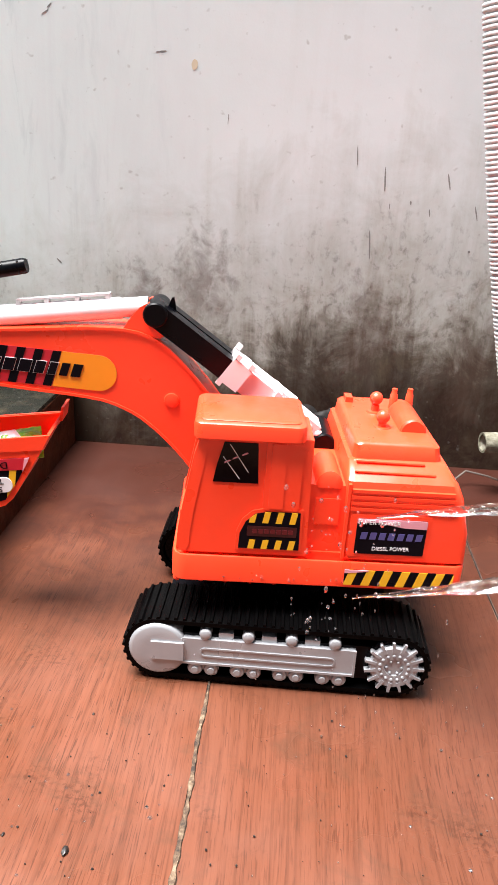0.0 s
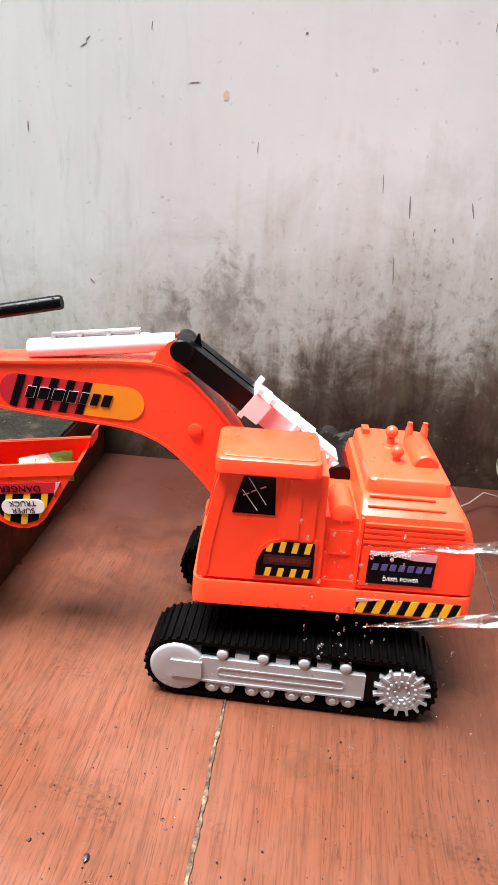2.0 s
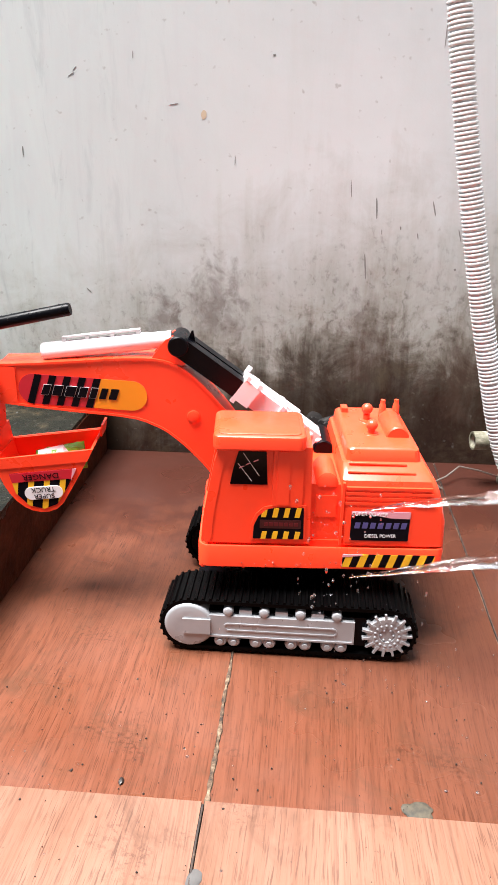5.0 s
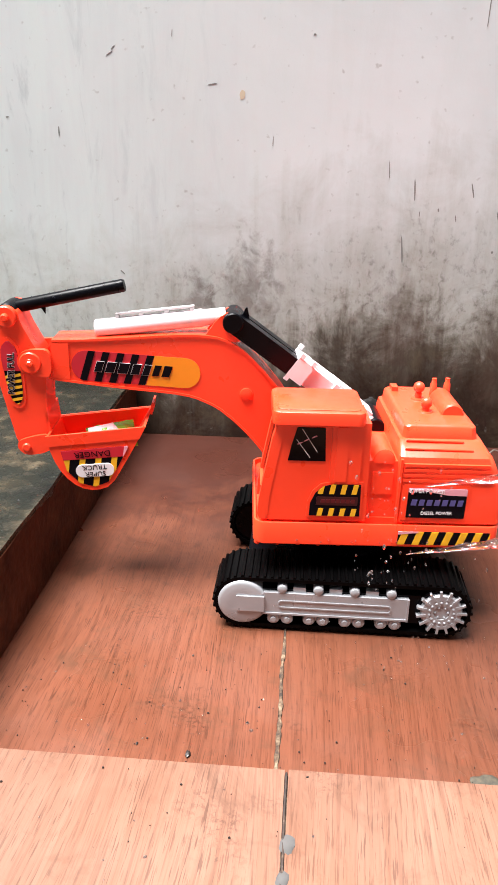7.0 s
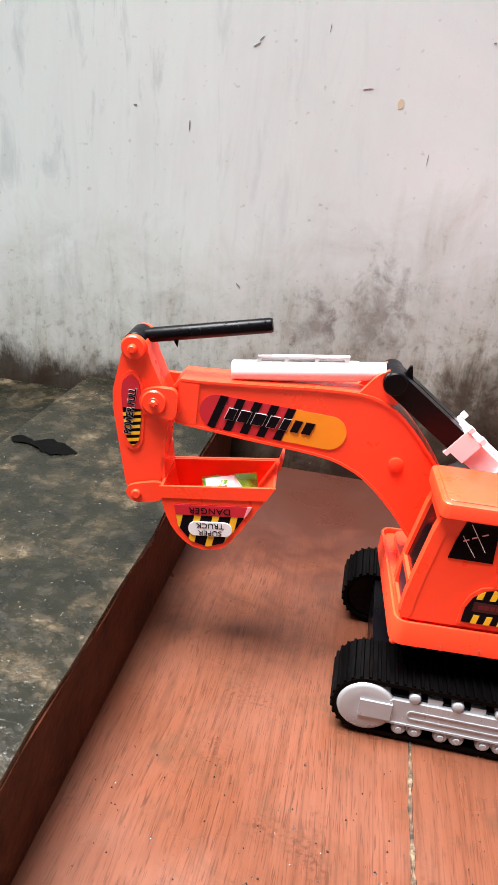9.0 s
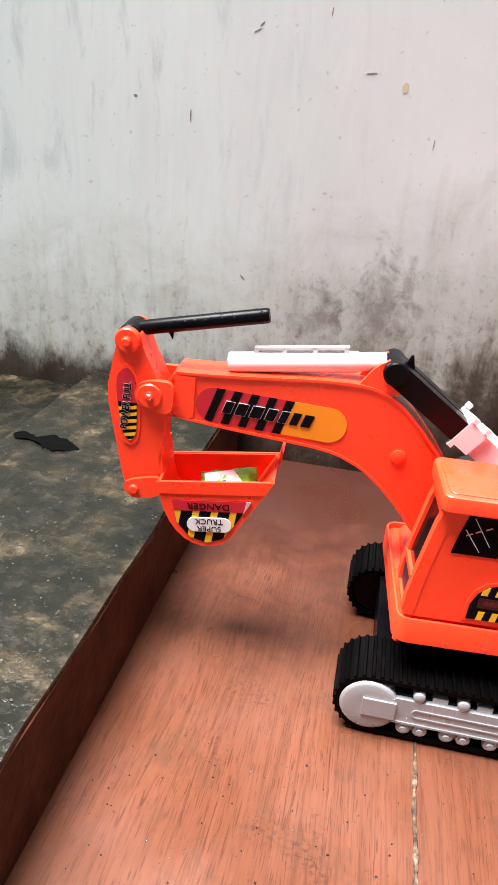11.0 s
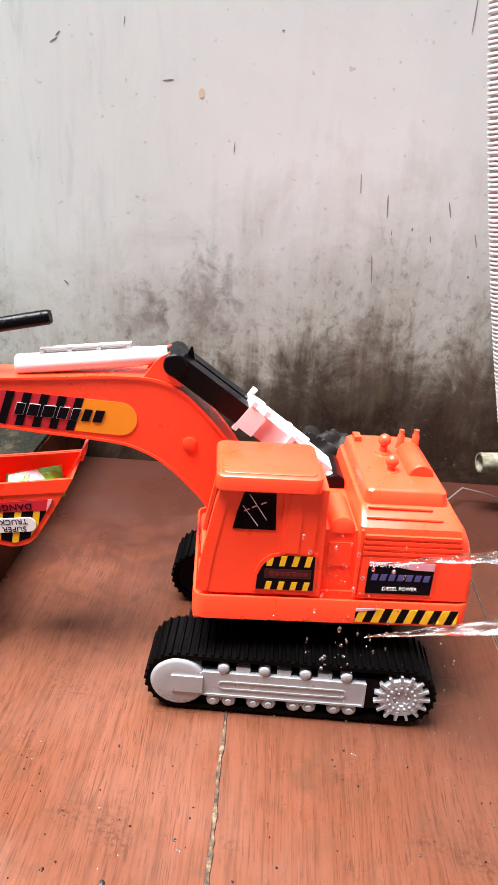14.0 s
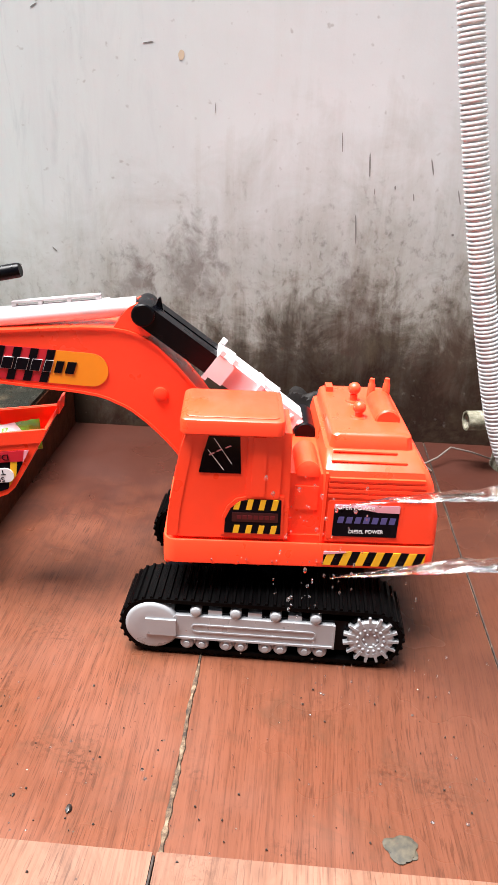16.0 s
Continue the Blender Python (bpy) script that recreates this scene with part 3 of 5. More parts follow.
bm = loft([[(u, v, z) for u, v in round_rect(-0.0935 + d, -0.0035 - d, -0.0945 + d, -0.0190 - d, 0.008 - min(d, 0.006))] for z, d in ((0.2275, 0.002), (0.2288, 0.0004), (0.2385, 0.0002), (0.2410, 0.0010), (0.2424, 0.0032))])
roof = part("cab_roof", bm, ORANGE, cab, "orange cab roof with a raised panel")
bm = loft([[(u, v, z) for u, v in round_rect(-0.0885 + d, -0.0085 - d, -0.0895 + d, -0.0245 - d, 0.006 - d)] for z, d in ((0.2418, 0), (0.2430, 0.0), (0.2435, 0.0008))])
part("roof_panel", bm, ORANGE, roof)
# side window
glass_side = part("side_window", prism([(-0.0765, 0.1885), (-0.0395, 0.1885), (-0.0415, 0.2235), (-0.0685, 0.2235), (-0.0735, 0.205)], CF - 0.0009, CF + 0.002), FILM, cab, "dark film side window")
for a, b in (((-0.064, 0.222), (-0.048, 0.198)), ((-0.069, 0.211), (-0.055, 0.192))):
    bm = prism([(a[0] - 0.0003, a[1]), (a[0] + 0.0003, a[1]), (b[0] + 0.0003, b[1]), (b[0] - 0.0003, b[1])], CF - 0.0012, CF - 0.0006)
    part("scratch_line", bm, PAPER, glass_side)
for c in ((-0.0655, 0.2070), (-0.0590, 0.2105), (-0.0515, 0.2140)):
    bm = prism([turn2((c[0] + dx, c[1] + dz), c, 24) for dx, dz in ((-0.0028, -0.0006), (0.0028, -0.0004), (0.0022, 0.0008), (-0.0024, 0.0006))], CF - 0.0012, CF - 0.0006)
    part("smear", bm, PINK, glass_side)
# windscreen on the slanted front
bm = loft([[(-0.0978 + k * 0.0112 - 0.0013, v, 0.158 + k * 0.058) for k, v in ((0, -0.079), (0, -0.036), (1, -0.038), (1, -0.079))],
           [(-0.0978 + k * 0.0112 + 0.002, v, 0.158 + k * 0.058) for k, v in ((0, -0.079), (0, -0.036), (1, -0.038), (1, -0.079))]])
wind = part("windscreen", bm, FILM, cab, "dark windscreen film")
bm = loft([[(-0.1002 - 0.0013, v, z) for v, z in ((-0.079, 0.128), (-0.036, 0.128), (-0.036, 0.152), (-0.079, 0.152))], [(-0.0998 + 0.0015, v, z) for v, z in ((-0.079, 0.128), (-0.036, 0.128), (-0.036, 0.152), (-0.079, 0.152))]])
part("front_sticker", bm, PURPLE, cab, "purple and black front sticker")


# rounded pillars, sill and header round the windscreen
for v0, v1 in ((CF - 0.0008, CF + 0.0090), (-0.0390, -0.0292)):
    bm = prism(rounded([(-0.1048, 0.1235), (-0.1032, 0.1500), (-0.0895, 0.2270), (-0.0800, 0.2270), (-0.0930, 0.1500), (-0.0945, 0.1235)], 1), v0, v1)
    part("pillar", soften(bm, 0.0030, 3), ORANGE, cab)
for z0, z1, u in ((0.1235, 0.1275, -0.1040), (0.1525, 0.1578, -0.1024), (0.2165, 0.2270, -0.0895)):
    part("window_bar", soften(box(u, u + 0.012, CF + 0.006, -0.036, z0, z1), 0.0016), ORANGE, cab)


def sticker(name, outline, face, base, parent, label, layers=()):
    """A thin label on a face that looks towards -v, with its printed shapes on top."""
    s = part(name, prism(outline, face - 0.0007, face + 0.001), base, parent, label)
    for what, poly, mat, up in layers:
        poly = clip(poly, outline)
        if len(poly) >= 3:
            part(what, prism(poly, face - 0.0007 - 0.0003 * up, face - 0.0005), mat, s)
    return s


# hazard sticker over the cab step
arch = [(-0.0525, 0.1290), (-0.0015, 0.1290), (-0.0025, 0.1640), (-0.0300, 0.1640), (-0.0400, 0.1615), (-0.0475, 0.1540), (-0.0520, 0.1430)]
rim = [(-0.0555, 0.1270), (0.0005, 0.1270), (-0.0005, 0.1668), (-0.0310, 0.1668), (-0.0425, 0.1640), (-0.0505, 0.1560), (-0.0550, 0.1440)]
part("step_arch", soften(prism(rim, CF - 0.0016, CF + 0.004), 0.001), ORANGE, cab)
lay = []
for k in range(5):
    x = -0.045 + 0.0112 * k
    for z0, z1, dx in ((0.1280, 0.1375, 0.0016), (0.1535, 0.1650, 0.0020)):
        lay.append(("hazard_stripe", [(x, z0), (x + 0.0050, z0), (x + 0.0050 + dx, z1), (x + dx, z1)], YELLOW, 1))
lay.append(("red_band", round_rect(-0.046, -0.0045, 0.1410, 0.1505, 0.001), MAROON, 1))
for k in range(7):
    lay.append(("unreadable_mark", round_rect(-0.0415 + 0.005 * k, -0.0375 + 0.005 * k, 0.1437, 0.1478, 0.0004, 2), DARK_RED, 2))
sticker("step_sticker", arch, CF - 0.0016, INK, cab, "black and yellow hazard sticker", lay)

# middle section
bm = box(0.0040, 0.0385, -0.0760, 0.070, 0.1225, 0.186)
mid = part("middle_cover", soften(bm, 0.003), ORANGE, excavator)
bm = loft([[(0.0205 + r * math.cos(a), v, 0.184 + r * 1.25 * math.sin(a)) for a in [math.pi * k / 12 for k in range(13)]] for v, r in ((-0.0775, 0.0085), (-0.0755, 0.0115), (-0.030, 0.0115))])
part("air_filter", bm, ORANGE, mid)
part("panel_rib", soften(box(0.010, 0.031, -0.0775, -0.07, 0.150, 0.174), 0.0015), ORANGE, mid)

# engine cover
EF = -0.0855
rings = []
for z, u0, u1, v0, v1 in ((0.1225, 0.0365, 0.1430, EF, 0.073), (0.150, 0.0360, 0.1415, EF, 0.073), (0.182, 0.0345, 0.1330, EF + 0.0005, 0.072), (0.1935, 0.0335, 0.1275, EF + 0.003, 0.069), (0.1975, 0.0345, 0.1240, -0.0770, 0.072), (0.2050, 0.0360, 0.1190, -0.0640, 0.070)):
    rings.append([(u, v, z) for u, v in round_rect(u0, u1, v0, v1, 0.006, 4)])
engine = part("engine_cover", loft(rings), ORANGE, excavator, "orange ribbed engine cover")
bm = loft([[(u, v, z) for u, v in round_rect(0.0395 + d, 0.1165 - d * 1.8, -0.0605 + d, 0.069 - d, 0.006)] for z, d in ((0.2035, 0.0), (0.2060, 0.0004), (0.2165, 0.0016), (0.2185, 0.0035), (0.2190, 0.006))])
deck = part("engine_deck", bm, ORANGE, engine)
for z in (0.1700, 0.1755, 0.1810, 0.1865):
    part("vent_rib", soften(box(0.0385, 0.1285 - (z - 0.17) * 0.28, EF - 0.0011, EF + 0.004, z - 0.0014, z + 0.0014), 0.0007), ORANGE, engine)
part("edge_seam", soften(box(0.0350, 0.0375, EF - 0.0010, EF + 0.003, 0.1225, 0.192), 0.0006), ORANGE, engine)
part("side_panel", soften(prism(round_rect(0.0400, 0.1080, 0.1260, 0.1655, 0.002), EF - 0.0008, EF + 0.003), 0.0005), ORANGE, engine)
for k, (u0, u1) in enumerate(((0.042, 0.100), (0.040, 0.108))):
    v, z = (-0.0665, 0.2055) if k == 0 else (-0.0755, 0.2000)
    part("rail", rod((u0, v, z), (u1, v, z - 0.001), 0.0013, 8), ORANGE, engine)
# knobs and silencer on the deck
for u, v, h, r in ((0.0710, 0.022, 0.0140, 0.0062), (0.0705, -0.018, 0.0100, 0.0062)):
    bm = turned((u, v, 0.2185), (u, v, 0.2185 + h * 0.55), [(0, r * 1.35), (0.25, r * 1.2), (0.3, r * 0.6), (1, r * 0.6)], 16)
    k = part("knob", bm, ORANGE, engine, "ball-topped orange cap")
    part("knob_ball", ball((u, v, 0.2185 + h), r), ORANGE, k)
for u, v in ((0.0905, 0.036), (0.1060, 0.038)):
    part("exhaust_pipe", turned((u, v, 0.2185), (u, v, 0.2385), [(0, 0.0042), (0.7, 0.0036), (0.75, 0.0028), (1, 0.0026)], 12), ORANGE, engine)
bm = loft([[(0.0965 + r * math.cos(a), v, 0.2185 + r * math.sin(a)) for a in [math.pi * k / 14 for k in range(15)]] for v, r in ((-0.0285, 0.0105), (-0.027, 0.0120), (0.026, 0.0120), (0.028, 0.0105))])
part("silencer", bm, ORANGE, engine, "half-round orange silencer")
part("deck_block", soften(box(0.0465, 0.0535, 0.046, 0.060, 0.2185, 0.2240), 0.001), ORANGE, engine)

# maker's sticker: brand drawn as plain blocks
lay = [("pink_band", [(0.0455, 0.1580), (0.062, 0.1590), (0.085, 0.1550), (0.1045, 0.1545), (0.1045, 0.1640), (0.0455, 0.1640)], PINK, 1)]
for k in range(7):
    x = 0.0485 + 0.0078 * k
    lay.append(("brand_block", [(x + 0.0006, 0.1430), (x + 0.0058, 0.1430), (x + 0.0068, 0.1495), (x + 0.0016, 0.1495)], BLUE, 1))
s = sticker("maker_sticker", round_rect(0.0455, 0.1045, 0.1290, 0.1620, 0.0008, 2), EF - 0.0008, INK, engine, "black sticker with a torn pink upper edge", lay)
words("SUPER POWER", 0.0058, PAPER, s, facing(0.064, EF - 0.0020, 0.1590, -1), squeeze=0.95)
words("DIESEL POWER", 0.0050, PAPER, s, facing(0.0760, EF - 0.0018, 0.1345, 1), squeeze=0.95)
# hazard stripe on the tray
lay = [("hazard_stripe", [(x, 0.098), (x + 0.0072, 0.098), (x + 0.0122, 0.1150), (x + 0.0050, 0.1150)], YELLOW, 1) for x in [0.0390 + 0.0150 * k for k in range(7)]]
lay.append(("worn_corner", [(0.0385, 0.1105), (0.060, 0.1130), (0.060, 0.1160), (0.0385, 0.1160)], PINK, 2))
sticker("tray_sticker", [(0.0395, 0.0990), (0.1335, 0.0990), (0.1335, 0.1140), (0.0395, 0.1140)], -0.0885, INK, tray, "black and yellow hazard stripe sticker", lay)

# boom
BF = 0.0050
boom_line = [(-0.330, 0.2785), (-0.300, 0.2795), (-0.250, 0.2830), (-0.200, 0.2875), (-0.165, 0.2885), (-0.146, 0.2860), (-0.125, 0.2760), (-0.104, 0.2560), (-0.080, 0.2280), (-0.058, 0.1950),
             (-0.045, 0.1650), (-0.045, 0.1250), (-0.072, 0.1250), (-0.093, 0.1500), (-0.110, 0.1715), (-0.130, 0.1920), (-0.150, 0.2080), (-0.175, 0.2190), (-0.200, 0.2230), (-0.256, 0.2275), (-0.318, 0.2340), (-0.332, 0.2370)]
bm = prism(rounded(boom_line, 1), BF + 0.0016, 0.0430)
boom = part("boom", soften(bm, 0.0016), ORANGE, excavator, "bent orange boom")
for v0, v1 in ((BF, BF + 0.003), (0.0415, 0.0445)):
    bm = bmesh.new()
    out_ring = rounded(boom_line, 1)
    n = len(out_ring)
    ins = []
    for i, (u, z) in enumerate(out_ring):
        a, b = Vector(out_ring[i - 1]), Vector(out_ring[(i + 1) % n])
        d = (b - a).normalized()
        ins.append((u + d.y * 0.0024, z - d.x * 0.0024))
    rows = [[bm.verts.new((u, v, z)) for u, z in r] for r, v in ((out_ring, v0), (out_ring, v1), (ins, v1), (ins, v0))]
    for r0, r1 in zip(rows, rows[1:] + rows[:1]):
        for i in range(n):
            j = (i + 1) % n
            bm.faces.new((r0[i], r0[j], r1[j], r1[i]))
    part("boom_flange", bm, ORANGE, boom)
bm = turned((-0.1185, BF - 0.0012, 0.2245), (-0.1185, BF + 0.004, 0.2245), [(0, 0.0050), (0.12, 0.0066), (0.5, 0.0070), (0.55, 0.0092), (1, 0.0098)], 28)
part("pivot_cap", bm, ORANGE, boom)
# fork that takes the stick
for v0, v1 in ((-0.0030, 0.0035), (0.0445, 0.0500)):
    fork = rounded([(-0.3600, 0.2555), (-0.3565, 0.2655), (-0.345, 0.2700), (-0.324, 0.2700), (-0.324, 0.2405), (-0.340, 0.2405), (-0.3555, 0.2450)], 2)
    part("boom_fork", soften(prism(fork, v0, v1), 0.001), ORANGE, boom)
part("fork_web", soften(box(-0.325, -0.3065, BF, 0.0440, 0.2360, 0.2755), 0.001), ORANGE, boom)
bolt = part("hinge_bolt", rod((-0.3455, -0.0050, 0.2555), (-0.3455, 0.0520, 0.2555), 0.0056, 24), ORANGE, boom)
part("hinge_boss", turned((-0.3455, -0.0046, 0.2555), (-0.3455, 0.000, 0.2555), [(0, 0.0105), (0.3, 0.0118), (1, 0.0125)], 28), ORANGE, boom)
part("bolt_head", rod((-0.3455, -0.0080, 0.2555), (-0.3455, -0.004, 0.2555), 0.0034, 6), ORANGE, bolt)
# boom sticker: brand drawn as plain blocks
cap = [turn2(p, (-0.238, 0.249), -3.0) for p in round_rect(-0.3045, -0.1680, 0.2325, 0.2655, 0.0160, 8)]
base_c = (-0.238, 0.249)
lay = [("amber_field", [turn2(p, base_c, -3) for p in ((-0.2260, 0.228), (-0.160, 0.228), (-0.160, 0.270), (-0.2160, 0.270))], AMBER, 1)]
for k in range(5):
    x = -0.2965 + 0.0156 * k
    lay.append(("dark_stripe", [turn2(p, base_c, -3) for p in ((x, 0.230), (x + 0.0075, 0.230), (x + 0.0175, 0.268), (x + 0.0100, 0.268))], INK, 2))
x = -0.2790
for k, w in enumerate((0.0078, 0.0096, 0.0106, 0.0086, 0.0070, 0.0066, 0.0078)):
    cx, hw = x + w / 2, w / 2
    for what, d, mat, up in (("block_edge", 0.00028, PAPER if k < 5 else INK, 3), ("brand_block", 0.0, INK, 4)):
        shape = [(cx - hw - 0.0016 - d, 0.2437 - d), (cx + hw - 0.0016 + d, 0.2437 - d), (cx + hw + 0.0016 + d, 0.2550 + d), (cx - hw + 0.0016 - d, 0.2550 + d)]
        lay.append((what, [turn2(p, base_c, -3) for p in shape], mat, up))
    x += w + 0.0036
sticker("boom_sticker", cap, BF + 0.0016, CRIMSON, boom, "long red and amber boom sticker with black stripes", lay)

# white ram on the boom, black rods, white lift ram
ram = part("boom_ram", turned((-0.2800, 0.0220, 0.2885), (-0.1420, 0.0220, 0.3060), [(0, 0.0082), (0.012, 0.0095), (0.82, 0.0095), (0.83, 0.0085), (1, 0.0085)], 24), WHITE, excavator, "white plastic ram on the boom")
d = Vector((0.138, 0, 0.0175)).normalized()
for s0, s1, h0, h1 in ((0.0, 0.083, 0.0122, 0.0142), (0.0, 0.083, 0.0070, 0.0092), (0.0, 0.004, 0.0080, 0.0135), (0.025, 0.029, 0.0080, 0.0135), (0.052, 0.056, 0.0080, 0.0135), (0.079, 0.083, 0.0080, 0.0135)):
    bm = loft([[Vector((-0.258, v, 0.2912)) + d * q + Vector((0, 0, h)) for v, h in ((0.0185, h0), (0.0255, h0), (0.0255, h1), (0.0185, h1))] for q in (s0, s1)])
    part("ram_plate" if s1 - s0 > 0.01 else "plate_post", soften(bm, 0.0004), WHITE, ram)
lug = rounded([(-0.166, 0.2830), (-0.150, 0.3060), (-0.138, 0.3130), (-0.126, 0.3050), (-0.121, 0.2800)], 1)
for v0, v1 in ((0.0080, 0.0130), (0.0330, 0.0380)):
    part("boom_lug", soften(prism(lug, v0, v1), 0.001), ORANGE, boom)
hub = part("ram_hub", rod((-0.1340, -0.0005, 0.3025), (-0.1340, 0.0440, 0.3025), 0.0108, 28), BLACK, excavator, "black plastic hinge hub")
LIFT_A, LIFT_D = Vector((-0.1320, 0.0220, 0.3010)), Vector((0.096, 0, -0.0685)).normalized()
LIFT_UP = Vector((-LIFT_D.z, 0, LIFT_D.x))


def on_lift(s0, s1, v0, v1, h0, h1, shrink=1.0):
    """A box along the lift ram: from s0 to s1, v0 to v1 across and h0 to h1 over its axis."""
    rings = []
    for q, k in ((s0, 1.0), (s1, shrink)):
        rings.append([LIFT_A + LIFT_D * q + Vector((0, v * k, 0)) + LIFT_UP * (h * k) for v, h in ((v0, h0), (v1, h0), (v1, h1), (v0, h1))])
    return loft(rings)


for v0, v1, h in ((-0.0200, -0.0030, 0.0102), (-0.0040, 0.0050, 0.0078), (0.0040, 0.0200, 0.0098)):
    part("ram_rod", soften(on_lift(0.0, 0.090, v0, v1, -h, h), 0.0026), BLACK, hub)
bm = bmesh.new()
prism([(-0.1250, 0.3060), (-0.1215, 0.3150), (-0.1195, 0.3155), (-0.1165, 0.3010)], 0.019, 0.023, bm)
part("hub_spur", bm, BLACK, hub)
lift = part("lift_ram", soften(on_lift(0.092, 0.180, -0.0165, 0.0165, -0.0105, 0.0118, 0.86), 0.0030, 3), WHITE, excavator, "white plastic lift ram behind the cab")
part("ram_collar", soften(on_lift(0.0750, 0.0950, -0.0205, 0.0205, -0.0112, 0.0130), 0.0022), WHITE, lift)
part("ram_collar", soften(on_lift(0.1250, 0.1300, -0.0185, 0.0185, -0.0115, 0.0132), 0.0012), WHITE, lift)
part("ram_ridge", soften(on_lift(0.0950, 0.1500, -0.0125, -0.0075, 0.0100, 0.0142), 0.0010), WHITE, lift)
part("ram_ridge", soften(on_lift(0.0950, 0.1500, 0.0060, 0.0110, 0.0100, 0.0142), 0.0010), WHITE, lift)
for v, h, q in ((-0.0190, 0.0138, 0.0775), (0.0190, 0.0138, 0.0775), (-0.0190, 0.0138, 0.0925), (-0.0180, -0.0155, 0.0775), (0.0180, -0.0155, 0.0775)):
    part("ram_prong", soften(on_lift(q - 0.0025, q + 0.0025, v - 0.0025, v + 0.0025, h, h + 0.0050), 0.0010), WHITE, lift)
part("ram_foot", rod((0.0240, 0.004, 0.190), (0.0240, 0.056, 0.190), 0.0105, 20), BLACK, lift)
for k in range(3):
    part("ram_stud", ball((0.000 + 0.009 * k, 0.010, 0.2125 - 0.0068 * k), 0.0042, seg=10, rings=6), WHITE, lift)

# stick
SF = 0.0040
stick_line = [(-0.3660, 0.3130), (-0.3560, 0.3080), (-0.3540, 0.2960), (-0.3420, 0.2720), (-0.3300, 0.2500), (-0.3335, 0.2200), (-0.3340, 0.1800), (-0.3400, 0.1560), (-0.3560, 0.1500), (-0.3680, 0.1600), (-0.3765, 0.2010), (-0.3870, 0.2530), (-0.3800, 0.2900), (-0.3770, 0.3060)]
stick = part("stick", soften(prism(rounded(stick_line, 1), SF, 0.0430), 0.0018), ORANGE, excavator, "orange stick arm")
part("stick_panel", soften(prism(rounded([(-0.3810, 0.2700), (-0.3690, 0.2830), (-0.3565, 0.2700), (-0.3540, 0.2100), (-0.3630, 0.2010), (-0.3735, 0.2080)], 2), SF - 0.0012, SF + 0.002), 0.0006), ORANGE, stick)
part("stick_eye", rod((-0.3680, -0.0005, 0.3030), (-0.3680, 0.0475, 0.3030), 0.0112, 28), ORANGE, stick)
part("eye_pin", turned((-0.3680, -0.0060, 0.3030), (-0.3680, 0.001, 0.3030), [(0, 0.0030), (0.3, 0.0042), (1, 0.0042)], 12), ORANGE, stick)
oval = [turn2(p, (-0.3600, 0.2420), 0) for p in rounded([(-0.3785, 0.2680), (-0.3690, 0.2790), (-0.3590, 0.2680), (-0.3570, 0.2150), (-0.3635, 0.2060), (-0.3715, 0.2150)], 2)]
lay = [("hazard_stripe", [(-0.38, z), (-0.34, z + 0.008), (-0.34, z + 0.0112), (-0.38, z + 0.0032)], YELLOW, 1) for z in [0.2020 + 0.0066 * k for k in range(6)]]
lay.append(("red_field", [(-0.38, 0.2450), (-0.34, 0.2450), (-0.34, 0.28), (-0.38, 0.28)], CRIMSON, 2))
s = sticker("stick_sticker", oval, SF - 0.0012, INK, stick, "narrow oval red and hazard-striped sticker", lay)
words("POWER FULL", 0.0095, PAPER, s, facing(-0.3675, SF - 0.0027, 0.2420, 86), thick=0.0001, fat=0.0005, squeeze=0.82)
words("POWER FULL", 0.0095, INK, s, facing(-0.3675, SF - 0.0031, 0.2420, 86), thick=0.0002, fat=0.00015, squeeze=0.82)

# loose black rod at the stick's top
rod_a = a = Vector((-0.3620, 0.0220, 0.3095))
rod_b = b = a + Vector((math.cos(radians(12.5)), 0, math.sin(radians(12.5)))) * 0.1170
spare = part("free_rod", turned(a, b, [(0, 0.0062), (0.02, 0.0068), (0.98, 0.0068), (1, 0.0060)], 20), BLACK, excavator, "loose black rod hinged at the stick top")
part("rod_eye", rod((-0.3680, 0.0060, 0.3050), (-0.3680, 0.0400, 0.3050), 0.0105, 24), BLACK, spare)
c = a.lerp(b, 0.24)
part("rod_burr", prism([(c.x - 0.002, c.z - 0.005), (c.x + 0.0035, c.z - 0.005), (c.x + 0.0030, c.z - 0.0125)], 0.0195, 0.0225), BLACK, spare)

# bucket, swung about its pin
PIN = (-0.3570, 0.1600)
SWING = 6.0


def swung(poly):
    return [turn2(p, PIN, SWING) for p in poly]


U_line = [(-0.3310, 0.1740), (-0.3290, 0.1500), (-0.3200, 0.1270), (-0.3050, 0.1110), (-0.2870, 0.1060), (-0.2690, 0.1110), (-0.2530, 0.1330), (-0.2370, 0.1560), (-0.2230, 0.1770)]
U_smooth = U_line[:1] + [p for a, b in zip(U_line, U_line[1:]) for p in ((a[0] * 0.75 + b[0] * 0.25, a[1] * 0.75 + b[1] * 0.25), (a[0] * 0.25 + b[0] * 0.75, a[1] * 0.25 + b[1] * 0.75))] + U_line[-1:]
V0, V1 = -0.0130, 0.0520
bucket = part("bucket", soften(prism(swung(U_smooth), V0, V0 + 0.0028), 0.0008), ORANGE, excavator, "open orange bucket")
part("bucket_side", soften(prism(swung(U_smooth), V1 - 0.0028, V1), 0.0008), ORANGE, bucket)
ins = []
for i, (u, z) in enumerate(U_smooth):
    a, b = Vector(U_smooth[max(0, i - 1)]), Vector(U_smooth[min(len(U_smooth) - 1, i + 1)])
    dd = (b - a).normalized()
    ins.append((u - dd.y * 0.0026, z + dd.x * 0.0026))
part("bucket_shell", prism(swung(U_smooth + ins[::-1]), V0 + 0.0005, V1 - 0.0005), ORANGE, bucket)
